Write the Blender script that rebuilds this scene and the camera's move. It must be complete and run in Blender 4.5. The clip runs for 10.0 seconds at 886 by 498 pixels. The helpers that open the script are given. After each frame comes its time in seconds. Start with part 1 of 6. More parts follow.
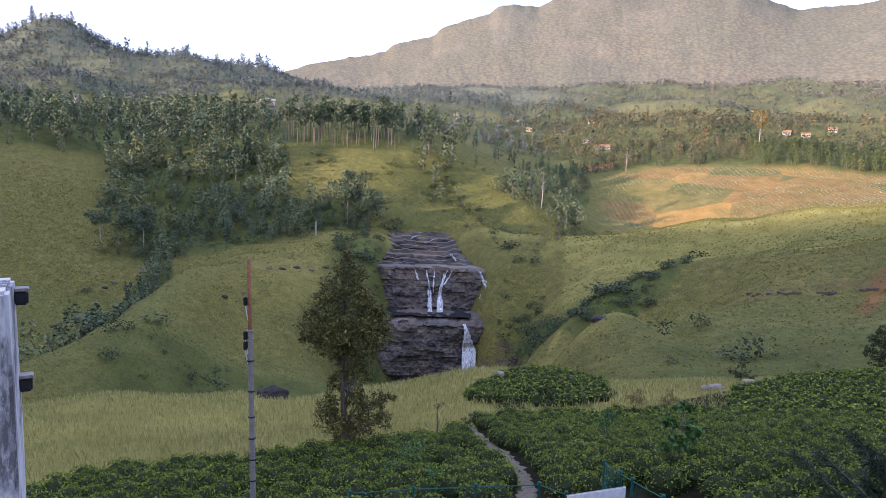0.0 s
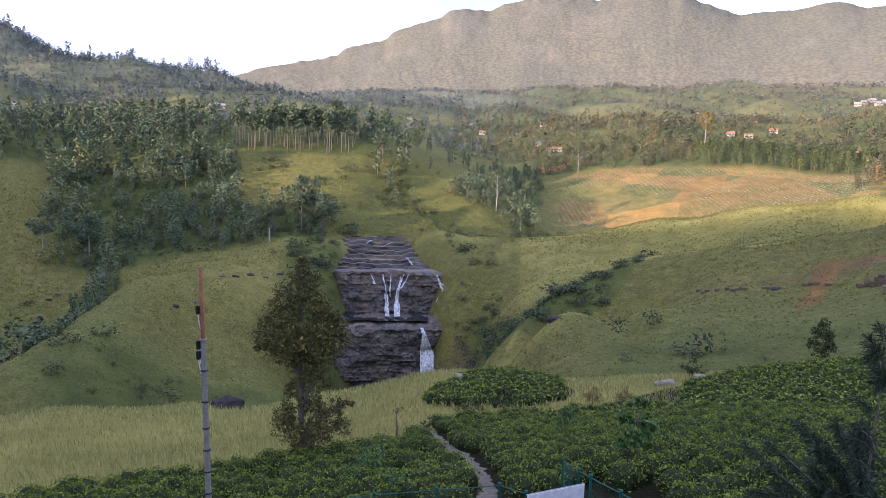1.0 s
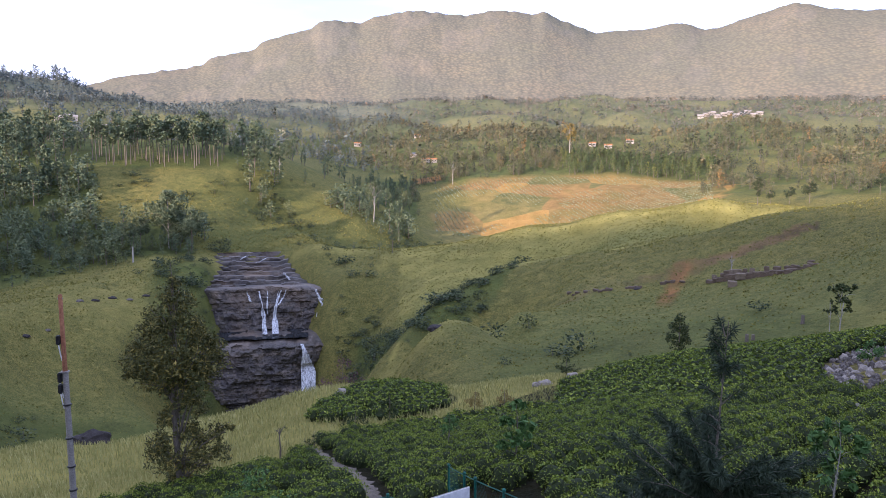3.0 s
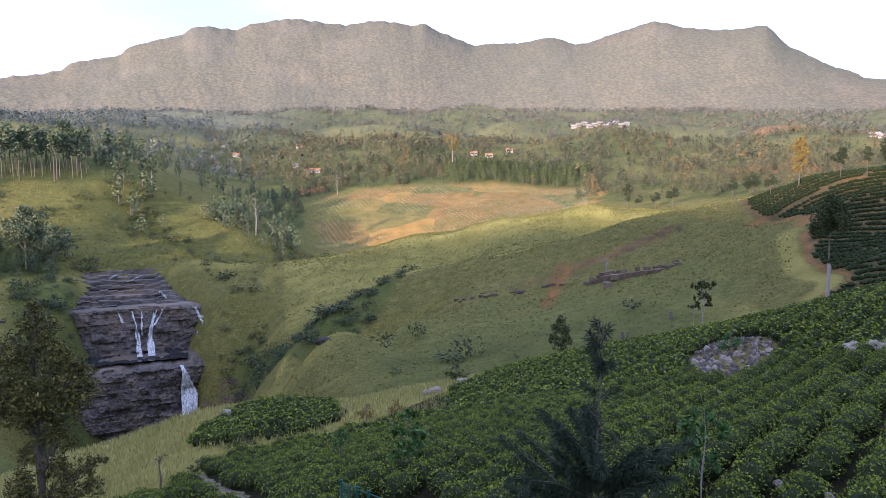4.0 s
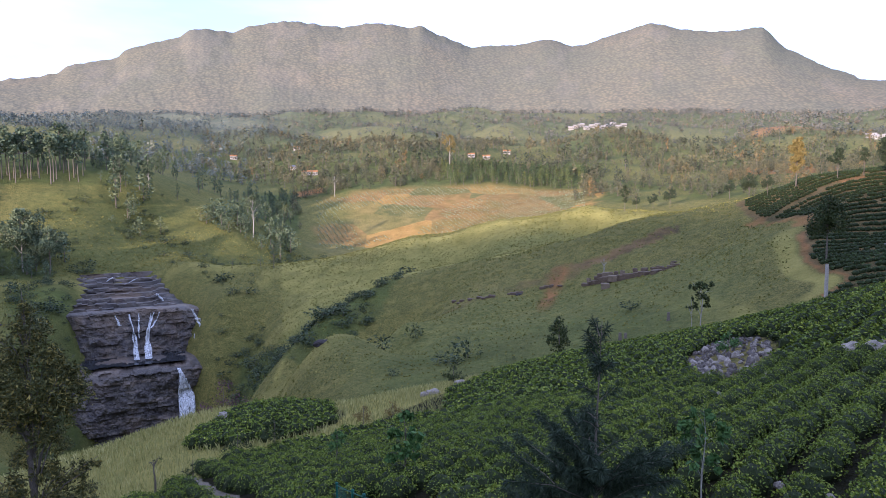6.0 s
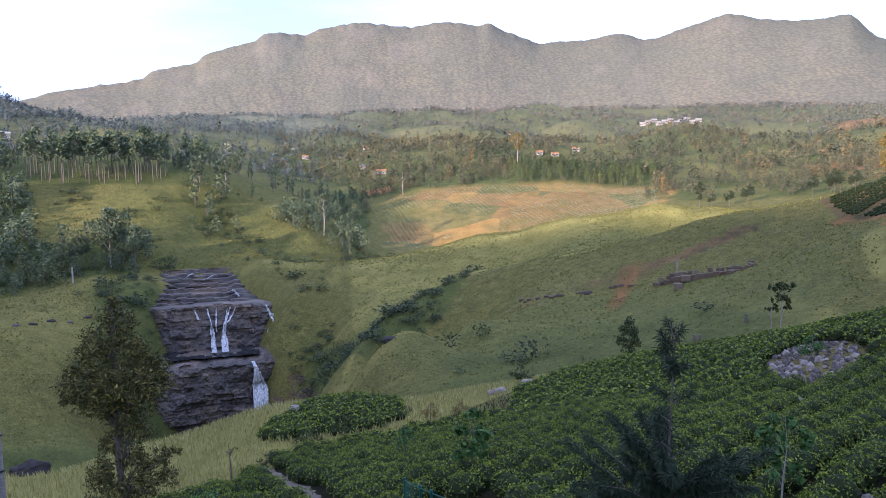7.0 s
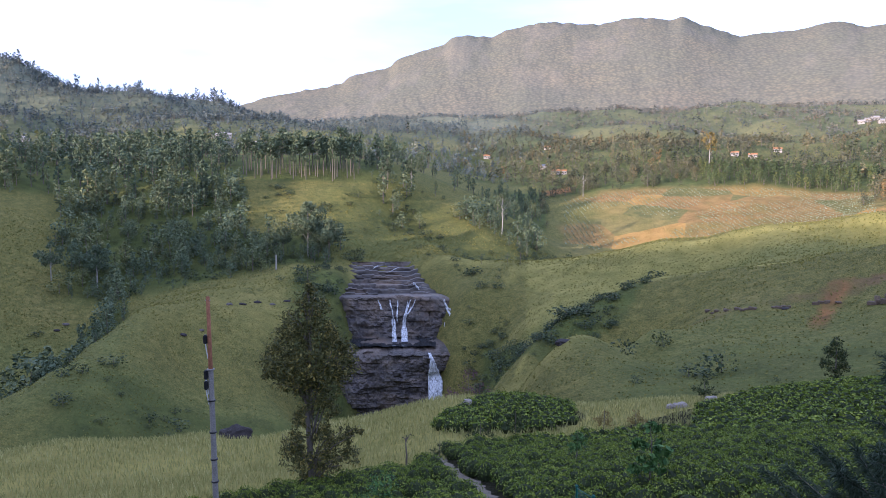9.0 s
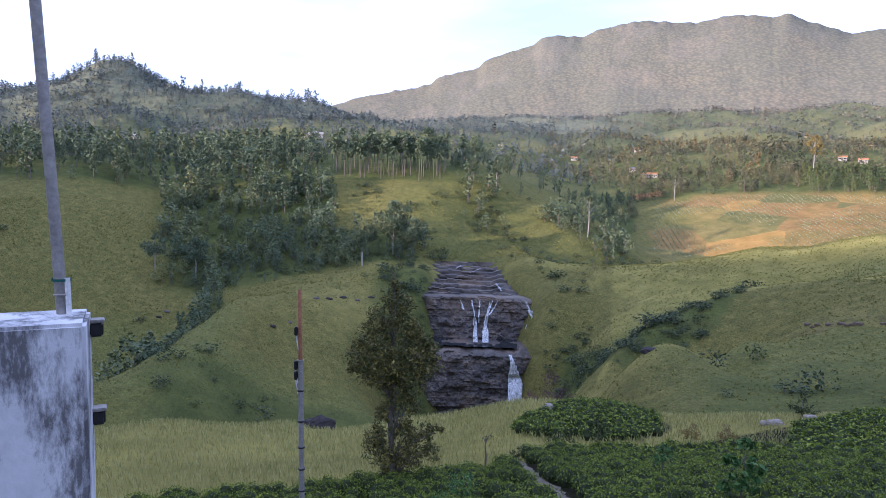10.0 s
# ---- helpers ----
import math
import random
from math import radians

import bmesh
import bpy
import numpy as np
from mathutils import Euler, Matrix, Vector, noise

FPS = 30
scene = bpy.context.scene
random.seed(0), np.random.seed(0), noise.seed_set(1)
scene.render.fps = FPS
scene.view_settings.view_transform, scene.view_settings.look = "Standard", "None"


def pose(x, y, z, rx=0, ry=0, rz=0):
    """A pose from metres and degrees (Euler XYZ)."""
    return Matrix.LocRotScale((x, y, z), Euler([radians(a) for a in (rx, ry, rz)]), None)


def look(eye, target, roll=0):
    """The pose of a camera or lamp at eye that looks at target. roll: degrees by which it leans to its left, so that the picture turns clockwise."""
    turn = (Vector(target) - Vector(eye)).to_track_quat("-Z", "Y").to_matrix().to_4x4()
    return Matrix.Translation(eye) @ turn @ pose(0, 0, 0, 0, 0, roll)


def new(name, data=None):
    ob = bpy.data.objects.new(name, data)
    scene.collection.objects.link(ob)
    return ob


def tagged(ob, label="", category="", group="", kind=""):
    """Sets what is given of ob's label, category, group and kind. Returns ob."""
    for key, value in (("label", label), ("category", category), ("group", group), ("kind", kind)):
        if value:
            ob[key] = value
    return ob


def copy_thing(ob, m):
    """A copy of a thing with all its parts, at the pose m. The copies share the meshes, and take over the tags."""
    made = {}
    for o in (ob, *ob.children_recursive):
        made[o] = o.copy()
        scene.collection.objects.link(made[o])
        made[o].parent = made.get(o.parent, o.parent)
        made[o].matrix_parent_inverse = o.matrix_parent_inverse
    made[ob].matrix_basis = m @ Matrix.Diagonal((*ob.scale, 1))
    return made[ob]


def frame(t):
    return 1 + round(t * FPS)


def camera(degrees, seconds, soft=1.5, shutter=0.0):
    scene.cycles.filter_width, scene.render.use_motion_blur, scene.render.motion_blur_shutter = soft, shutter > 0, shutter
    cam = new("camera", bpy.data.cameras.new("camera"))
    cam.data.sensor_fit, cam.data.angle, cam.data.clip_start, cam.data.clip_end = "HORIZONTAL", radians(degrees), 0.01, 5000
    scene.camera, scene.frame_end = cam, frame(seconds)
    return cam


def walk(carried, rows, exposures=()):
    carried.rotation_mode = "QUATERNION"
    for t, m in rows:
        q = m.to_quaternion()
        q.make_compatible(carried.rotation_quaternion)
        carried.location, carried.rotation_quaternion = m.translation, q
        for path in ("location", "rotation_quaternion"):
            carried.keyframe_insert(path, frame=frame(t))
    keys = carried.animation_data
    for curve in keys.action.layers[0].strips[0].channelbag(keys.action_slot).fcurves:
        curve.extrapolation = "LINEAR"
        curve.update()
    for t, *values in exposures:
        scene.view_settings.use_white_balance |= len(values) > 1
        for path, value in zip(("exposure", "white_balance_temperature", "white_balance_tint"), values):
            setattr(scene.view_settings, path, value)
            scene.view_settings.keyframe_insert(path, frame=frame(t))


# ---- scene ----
cam = camera(66.7, 10.0, soft=0.85)
EYE = 7.0
ROWS = [
    (0.0, 0.020, 0.010, 0.033, 2.64, -7.57, -1.78),
    (0.5, 0.020, 0.014, 0.035, 0.82, -7.45, -1.60),
    (1.0, 0.018, 0.027, 0.017, -1.21, -7.17, -1.17),
    (1.5, 0.031, 0.043, 0.026, -3.24, -6.70, -1.09),
    (2.0, 0.035, -0.012, 0.036, -4.82, -6.50, -1.24),
    (3.5, -0.054, -0.300, 0.155, -16.52, -5.69, 0.23),
    (4.0, -0.030, -0.300, 0.163, -21.39, -5.28, 0.45),
    (4.5, 0.008, -0.266, 0.152, -24.69, -5.11, 0.45),
    (5.0, 0.081, -0.206, 0.108, -26.09, -5.04, 0.47),
    (5.5, 0.094, -0.141, 0.089, -24.27, -5.06, 0.38),
    (7.0, 0.078, -0.080, 0.066, -15.89, -5.20, 0.88),
    (7.5, 0.052, -0.028, 0.047, -12.20, -5.21, 0.47),
    (8.0, 0.012, 0.017, 0.037, -7.18, -5.13, 0.46),
    (8.5, 0.010, 0.065, 0.033, -3.36, -5.05, 0.07),
    (9.0, -0.012, 0.098, 0.032, -0.78, -5.10, -0.17),
    (9.5, -0.055, 0.082, 0.034, 2.60, -5.10, -0.68),
    (10.0, -0.108, 0.100, 0.019, 6.42, -5.13, -1.19),
]
walk(cam, [(t, pose(x, y, EYE + z, 90 + pitch, roll, yaw)) for t, x, y, z, yaw, pitch, roll in ROWS],
     exposures=[(0.0, 1.32, 5200, 27), (3.0, 1.32, 5200, 27), (5.0, 1.2, 4980, 26), (10.0, 1.23, 4850, 26)])

# ---- world, sun ----
SUN_AZ, SUN_EL = -125.0, 9.5
world = bpy.data.worlds.new("sky")
scene.world = world
world.use_nodes = True
wn, wl = world.node_tree.nodes, world.node_tree.links
sky = wn.new("ShaderNodeTexSky")
sky.sky_type, sky.sun_disc = "NISHITA", False
sky.sun_elevation, sky.sun_rotation = radians(SUN_EL), radians(SUN_AZ % 360)
sky.air_density, sky.dust_density, sky.ozone_density = 1.0, 2.0, 1.0
wcoord = wn.new("ShaderNodeTexCoord")
wmap = wn.new("ShaderNodeMapping")
wmap.inputs["Scale"].default_value = (1.6, 1.6, 7.0)
wnoise = wn.new("ShaderNodeTexNoise")
wnoise.inputs["Scale"].default_value, wnoise.inputs["Detail"].default_value = 1.7, 6.0
wramp = wn.new("ShaderNodeValToRGB")
wramp.color_ramp.elements[0].position, wramp.color_ramp.elements[1].position = 0.32, 0.6
wramp.color_ramp.elements[0].color = (0.5, 0.5, 0.5, 1)
wmix = wn.new("ShaderNodeMixRGB")
wmix.inputs["Color2"].default_value = (4.2, 4.35, 4.75, 1)
wl.new(wcoord.outputs["Generated"], wmap.inputs["Vector"])
wl.new(wmap.outputs["Vector"], wnoise.inputs["Vector"])
wl.new(wnoise.outputs["Fac"], wramp.inputs["Fac"])
wl.new(wramp.outputs["Color"], wmix.inputs["Fac"])
wl.new(sky.outputs["Color"], wmix.inputs["Color1"])
wl.new(wmix.outputs["Color"], wn["Background"].inputs["Color"])
wn["Background"].inputs["Strength"].default_value = 0.14

sun = new("sun", bpy.data.lights.new("sun", "SUN"))
sun.data.energy, sun.data.angle, sun.data.color = 4.2, radians(2.0), (1.0, 0.72, 0.42)
sa, se = radians(SUN_AZ), radians(SUN_EL)
sun.matrix_world = look((0, 0, 0), (-math.sin(sa) * math.cos(se), -math.cos(sa) * math.cos(se), -math.sin(se)))


# ---- materials ----
def nodes_of(name):
    m = bpy.data.materials.new(name)
    m.use_nodes = True
    return m, m.node_tree.nodes, m.node_tree.links, m.node_tree.nodes["Principled BSDF"]


def noise_node(n, l, scale, detail=5.0, rough=0.6, stretch=None):
    tc = n.new("ShaderNodeTexCoord")
    x = n.new("ShaderNodeTexNoise")
    x.inputs["Scale"].default_value, x.inputs["Detail"].default_value, x.inputs["Roughness"].default_value = scale, detail, rough
    if stretch:
        mp = n.new("ShaderNodeMapping")
        mp.inputs["Scale"].default_value = stretch
        l.new(tc.outputs["Object"], mp.inputs["Vector"])
        l.new(mp.outputs["Vector"], x.inputs["Vector"])
    else:
        l.new(tc.outputs["Object"], x.inputs["Vector"])
    return x.outputs["Fac"]


def ramp_node(n, l, fac, stops):
    r = n.new("ShaderNodeValToRGB")
    e = r.color_ramp.elements
    while len(e) < len(stops):
        e.new(0.5)
    for k, (p, c) in zip(e, stops):
        k.position, k.color = p, (*c, 1)
    l.new(fac, r.inputs["Fac"])
    return r.outputs["Color"]


def mix_node(n, l, fac, a, b, kind="MIX"):
    m = n.new("ShaderNodeMixRGB")
    m.blend_type = kind
    for sock, v in ((m.inputs["Fac"], fac), (m.inputs["Color1"], a), (m.inputs["Color2"], b)):
        if isinstance(v, (int, float)):
            sock.default_value = v
        elif isinstance(v, tuple):
            sock.default_value = (*v, 1)
        else:
            l.new(v, sock)
    return m.outputs["Color"]


def bump_node(n, l, p, height, strength, distance):
    b = n.new("ShaderNodeBump")
    b.inputs["Strength"].default_value, b.inputs["Distance"].default_value = strength, distance
    l.new(height, b.inputs["Height"])
    l.new(b.outputs["Normal"], p.inputs["Normal"])


def surface(name, dark, light, scale, rough=0.8, bump=0.4, depth=0.05, metal=0.0, fine=6.0, stretch=None):
    """A two-scale mottled surface between two base colours."""
    m, n, l, p = nodes_of(name)
    a = noise_node(n, l, scale, 6.0, 0.65, stretch)
    b = noise_node(n, l, scale * fine, 4.0, 0.7, stretch)
    mean = tuple((x + y) / 2 for x, y in zip(dark, light))
    col = ramp_node(n, l, a, [(0.3, dark), (0.5, mean), (0.72, light)])
    col = mix_node(n, l, 0.55, col, ramp_node(n, l, b, [(0.3, tuple(c * 0.55 for c in dark)), (0.7, light)]))
    l.new(col, p.inputs["Base Color"])
    p.inputs["Roughness"].default_value, p.inputs["Metallic"].default_value = rough, metal
    p.inputs["Specular IOR Level"].default_value = 0.3
    bump_node(n, l, p, b, bump, depth)
    return m


def foliage(name, dark, light, tip, broad=0.02, rough=0.65, gloss=0.2, kinds=None):
    """Leaves: every leaf has its own tint, whole clumps drift in hue; kinds gives the leaf colours of the species in a wood."""
    m, n, l, p = nodes_of(name)
    g = n.new("ShaderNodeNewGeometry")
    col = ramp_node(n, l, g.outputs["Random Per Island"], [(0.0, dark), (0.6, light), (1.0, tip)])
    drift = noise_node(n, l, broad, 3.0)
    col = mix_node(n, l, ramp_node(n, l, drift, [(0.35, (0, 0, 0)), (0.65, (0.6, 0.6, 0.6))]), col,
                   tuple(0.5 * (a + b) for a, b in zip(dark, light)))
    if kinds:
        a = n.new("ShaderNodeAttribute")
        a.attribute_name = "species"
        col = mix_node(n, l, 1.0, col, ramp_node(n, l, a.outputs["Fac"], kinds), "MULTIPLY")
    l.new(col, p.inputs["Base Color"])
    p.inputs["Roughness"].default_value = rough
    p.inputs["Specular IOR Level"].default_value = gloss
    return m


MIXED = [(0.0, (0.35, 0.45, 0.5)), (0.3, (0.6, 0.68, 0.72)), (0.5, (0.85, 0.86, 0.9)), (0.72, (1.0, 0.96, 0.9)), (0.9, (1.15, 1.0, 0.86)), (1.0, (1.4, 1.0, 0.75))]
GREENS = [(0.0, (0.6, 0.7, 0.7)), (0.4, (0.95, 1.0, 0.98)), (0.75, (1.15, 1.12, 0.95)), (1.0, (1.5, 1.3, 0.9))]


M = {}
M["tea"] = foliage("tea_leaves", (0.040, 0.065, 0.009), (0.132, 0.178, 0.022), (0.28, 0.315, 0.042), 0.12, 0.6, 0.12)
M["tea_terrace"] = foliage("terrace_tea_leaves", (0.030, 0.050, 0.018), (0.052, 0.082, 0.026), (0.080, 0.115, 0.036), 0.05, 0.7, 0.1)
# Core inside each tea bush, near-black: inner shade put into the colour.
M["tea_core_shade"] = surface("shade_dark_tea_core", (0.010, 0.017, 0.004), (0.030, 0.044, 0.010), 6.0, 0.9)
M["grass_dry"] = foliage("dry_grass", (0.20, 0.20, 0.062), (0.33, 0.32, 0.115), (0.48, 0.45, 0.20), 0.08, 0.8, 0.1)
M["tussock"] = foliage("tussock_grass", (0.098, 0.104, 0.027), (0.205, 0.195, 0.050), (0.38, 0.34, 0.10), 0.03, 0.85, 0.1)
M["leaf_dark"] = foliage("dark_leaves", (0.016, 0.028, 0.010), (0.045, 0.066, 0.020), (0.12, 0.12, 0.035), 0.3)
# Gold share of the leaves is sunlight on the crown, put into the colour.
M["leaf_silky"] = foliage("silky_leaves", (0.042, 0.050, 0.018), (0.105, 0.108, 0.033), (0.33, 0.26, 0.06), 0.3)
M["leaf_fresh"] = foliage("fresh_leaves", (0.03, 0.07, 0.02), (0.07, 0.14, 0.035), (0.14, 0.22, 0.06), 0.4)
M["needle"] = foliage("needle_sprays", (0.014, 0.026, 0.016), (0.032, 0.05, 0.028), (0.06, 0.08, 0.042), 0.5)
M["wood_near"] = foliage("grove_leaves", (0.080, 0.106, 0.066), (0.126, 0.156, 0.086), (0.168, 0.182, 0.096), 0.02, kinds=GREENS)
M["wood_dark"] = foliage("dark_grove_leaves", (0.030, 0.042, 0.024), (0.055, 0.072, 0.036), (0.085, 0.095, 0.045), 0.02, kinds=GREENS)
M["wood_mid"] = foliage("forest_leaves", (0.098, 0.102, 0.058), (0.148, 0.144, 0.076), (0.205, 0.184, 0.096), 0.03, kinds=MIXED)
# The next two leaf colours are paled to put distance haze into them.
M["wood_far"] = foliage("hazed_forest_leaves", (0.090, 0.112, 0.118), (0.125, 0.145, 0.142), (0.155, 0.168, 0.150), 0.006, kinds=GREENS)
M["wood_pale"] = foliage("hazed_upland_leaves", (0.140, 0.142, 0.120), (0.180, 0.175, 0.140), (0.215, 0.200, 0.152), 0.006, kinds=MIXED)
M["scrub"] = foliage("scrub_leaves", (0.034, 0.048, 0.026), (0.060, 0.080, 0.037), (0.092, 0.108, 0.046), 0.03, kinds=GREENS)
M["plantation"] = foliage("plantation_leaves", (0.060, 0.082, 0.040), (0.098, 0.124, 0.050), (0.135, 0.155, 0.062), 0.01, kinds=GREENS)
M["purple"] = foliage("purple_leaves", (0.06, 0.03, 0.04), (0.12, 0.06, 0.075), (0.2, 0.11, 0.12), 0.5)
M["ochre"] = foliage("ochre_leaves", (0.12, 0.10, 0.03), (0.22, 0.17, 0.05), (0.32, 0.24, 0.08), 0.3)
M["bark"] = surface("grey_bark", (0.07, 0.055, 0.045), (0.24, 0.21, 0.17), 3.0, 0.9, 0.6, 0.05, stretch=(4, 4, 1))
M["bark_pale"] = surface("pale_bark", (0.22, 0.20, 0.17), (0.5, 0.47, 0.42), 1.5, 0.85, 0.4, 0.03, stretch=(4, 4, 1))
M["rock_pale"] = surface("pale_stone", (0.16, 0.138, 0.115), (0.42, 0.375, 0.325), 2.0, 0.85, 0.7, 0.08)
M["rock_mid"] = surface("grey_brown_rock", (0.05, 0.045, 0.042), (0.22, 0.19, 0.17), 0.6, 0.9, 0.8, 0.2)
M["rock_brown"] = surface("brown_bedded_rock", (0.062, 0.048, 0.036), (0.20, 0.15, 0.105), 1.2, 0.9, 0.7, 0.1, stretch=(1, 1, 3))
M["rock_tan"] = surface("fresh_tan_rock", (0.12, 0.095, 0.066), (0.25, 0.20, 0.145), 1.2, 0.9, 0.6, 0.08)
M["rock_dark"] = surface("black_stone", (0.015, 0.014, 0.013), (0.06, 0.05, 0.05), 2.0, 0.8, 0.7, 0.08)
M["white_wash"] = surface("white_painted_wall", (0.3, 0.28, 0.25), (0.48, 0.45, 0.41), 0.8, 0.8, 0.2, 0.02)
M["soil"] = surface("orange_earth", (0.30, 0.13, 0.05), (0.52, 0.27, 0.11), 0.3, 0.95, 0.6, 0.2)
M["metal_roof"] = surface("weathered_sheet_roof", (0.14, 0.15, 0.17), (0.28, 0.3, 0.33), 0.8, 0.5, 0.2, 0.02, 0.4)
M["rust"] = surface("rusty_steel", (0.16, 0.06, 0.03), (0.36, 0.17, 0.09), 3.0, 0.85, 0.3, 0.01, 0.2)
M["zinc"] = surface("weathered_galvanised_steel", (0.17, 0.16, 0.15), (0.38, 0.36, 0.33), 5.0, 0.6, 0.2, 0.005, 0.3)
M["black"] = surface("black_plastic", (0.01, 0.01, 0.011), (0.03, 0.03, 0.032), 8.0, 0.45, 0.1, 0.002)
M["porcelain"] = surface("glazed_insulator", (0.5, 0.5, 0.5), (0.8, 0.8, 0.8), 6.0, 0.25, 0.05, 0.002)
M["green_paint"] = surface("green_painted_steel", (0.008, 0.055, 0.045), (0.02, 0.13, 0.10), 4.0, 0.5, 0.1, 0.003)
M["board"] = surface("white_sheet_board", (0.66, 0.69, 0.73), (0.82, 0.84, 0.87), 0.9, 0.45, 0.1, 0.004)
M["path"] = surface("trodden_stone_path", (0.09, 0.076, 0.058), (0.24, 0.205, 0.16), 2.5, 0.95, 0.8, 0.06)


def water_material():
    m, n, l, p = nodes_of("white_water")
    a = noise_node(n, l, 1.1, 6.0, 0.75, (3.0, 3.0, 0.25))
    col = ramp_node(n, l, a, [(0.3, (0.3, 0.32, 0.35)), (0.6, (0.72, 0.74, 0.78))])
    l.new(col, p.inputs["Base Color"])
    thread = noise_node(n, l, 1.5, 5.0, 0.7, (1.6, 1.6, 0.16))
    l.new(ramp_node(n, l, thread, [(0.34, (0.1, 0.1, 0.1)), (0.54, (1.0, 1.0, 1.0))]), p.inputs["Alpha"])
    p.inputs["Roughness"].default_value = 0.4
    bump_node(n, l, p, a, 0.5, 0.3)
    return m


M["water"] = water_material()


def cliff_material():
    m, n, l, p = nodes_of("wet_layered_rock")
    bed = noise_node(n, l, 0.14, 7.0, 0.7, (0.35, 0.35, 3.2))
    run = noise_node(n, l, 0.25, 5.0, 0.65, (1.6, 1.6, 0.18))
    big = noise_node(n, l, 0.045, 4.0)
    grain = noise_node(n, l, 0.9, 6.0, 0.7)
    col = ramp_node(n, l, bed, [(0.3, (0.026, 0.023, 0.020)), (0.5, (0.082, 0.072, 0.062)), (0.64, (0.20, 0.165, 0.135))])
    col = mix_node(n, l, ramp_node(n, l, run, [(0.42, (0, 0, 0)), (0.66, (0.8, 0.8, 0.8))]), col, (0.04, 0.035, 0.04))
    col = mix_node(n, l, ramp_node(n, l, big, [(0.48, (0, 0, 0)), (0.64, (0.55, 0.55, 0.55))]), col, (0.17, 0.12, 0.076))
    l.new(col, p.inputs["Base Color"])
    p.inputs["Roughness"].default_value = 0.55
    bump_node(n, l, p, grain, 0.7, 0.5)
    return m


M["cliff"] = cliff_material()


def plaster_material():
    m, n, l, p = nodes_of("weathered_whitewashed_plaster")
    a = noise_node(n, l, 1.6, 7.0, 0.7)
    s = noise_node(n, l, 2.6, 7.0, 0.78, (2.2, 2.2, 0.7))
    g = noise_node(n, l, 22.0, 4.0)
    col = ramp_node(n, l, a, [(0.3, (0.36, 0.36, 0.38)), (0.55, (0.58, 0.58, 0.6))])
    col = mix_node(n, l, ramp_node(n, l, s, [(0.47, (0, 0, 0)), (0.6, (0.9, 0.9, 0.9))]), col, (0.07, 0.07, 0.072))
    l.new(col, p.inputs["Base Color"])
    p.inputs["Roughness"].default_value = 0.9
    bump_node(n, l, p, g, 0.4, 0.01)
    return m


M["plaster"] = plaster_material()


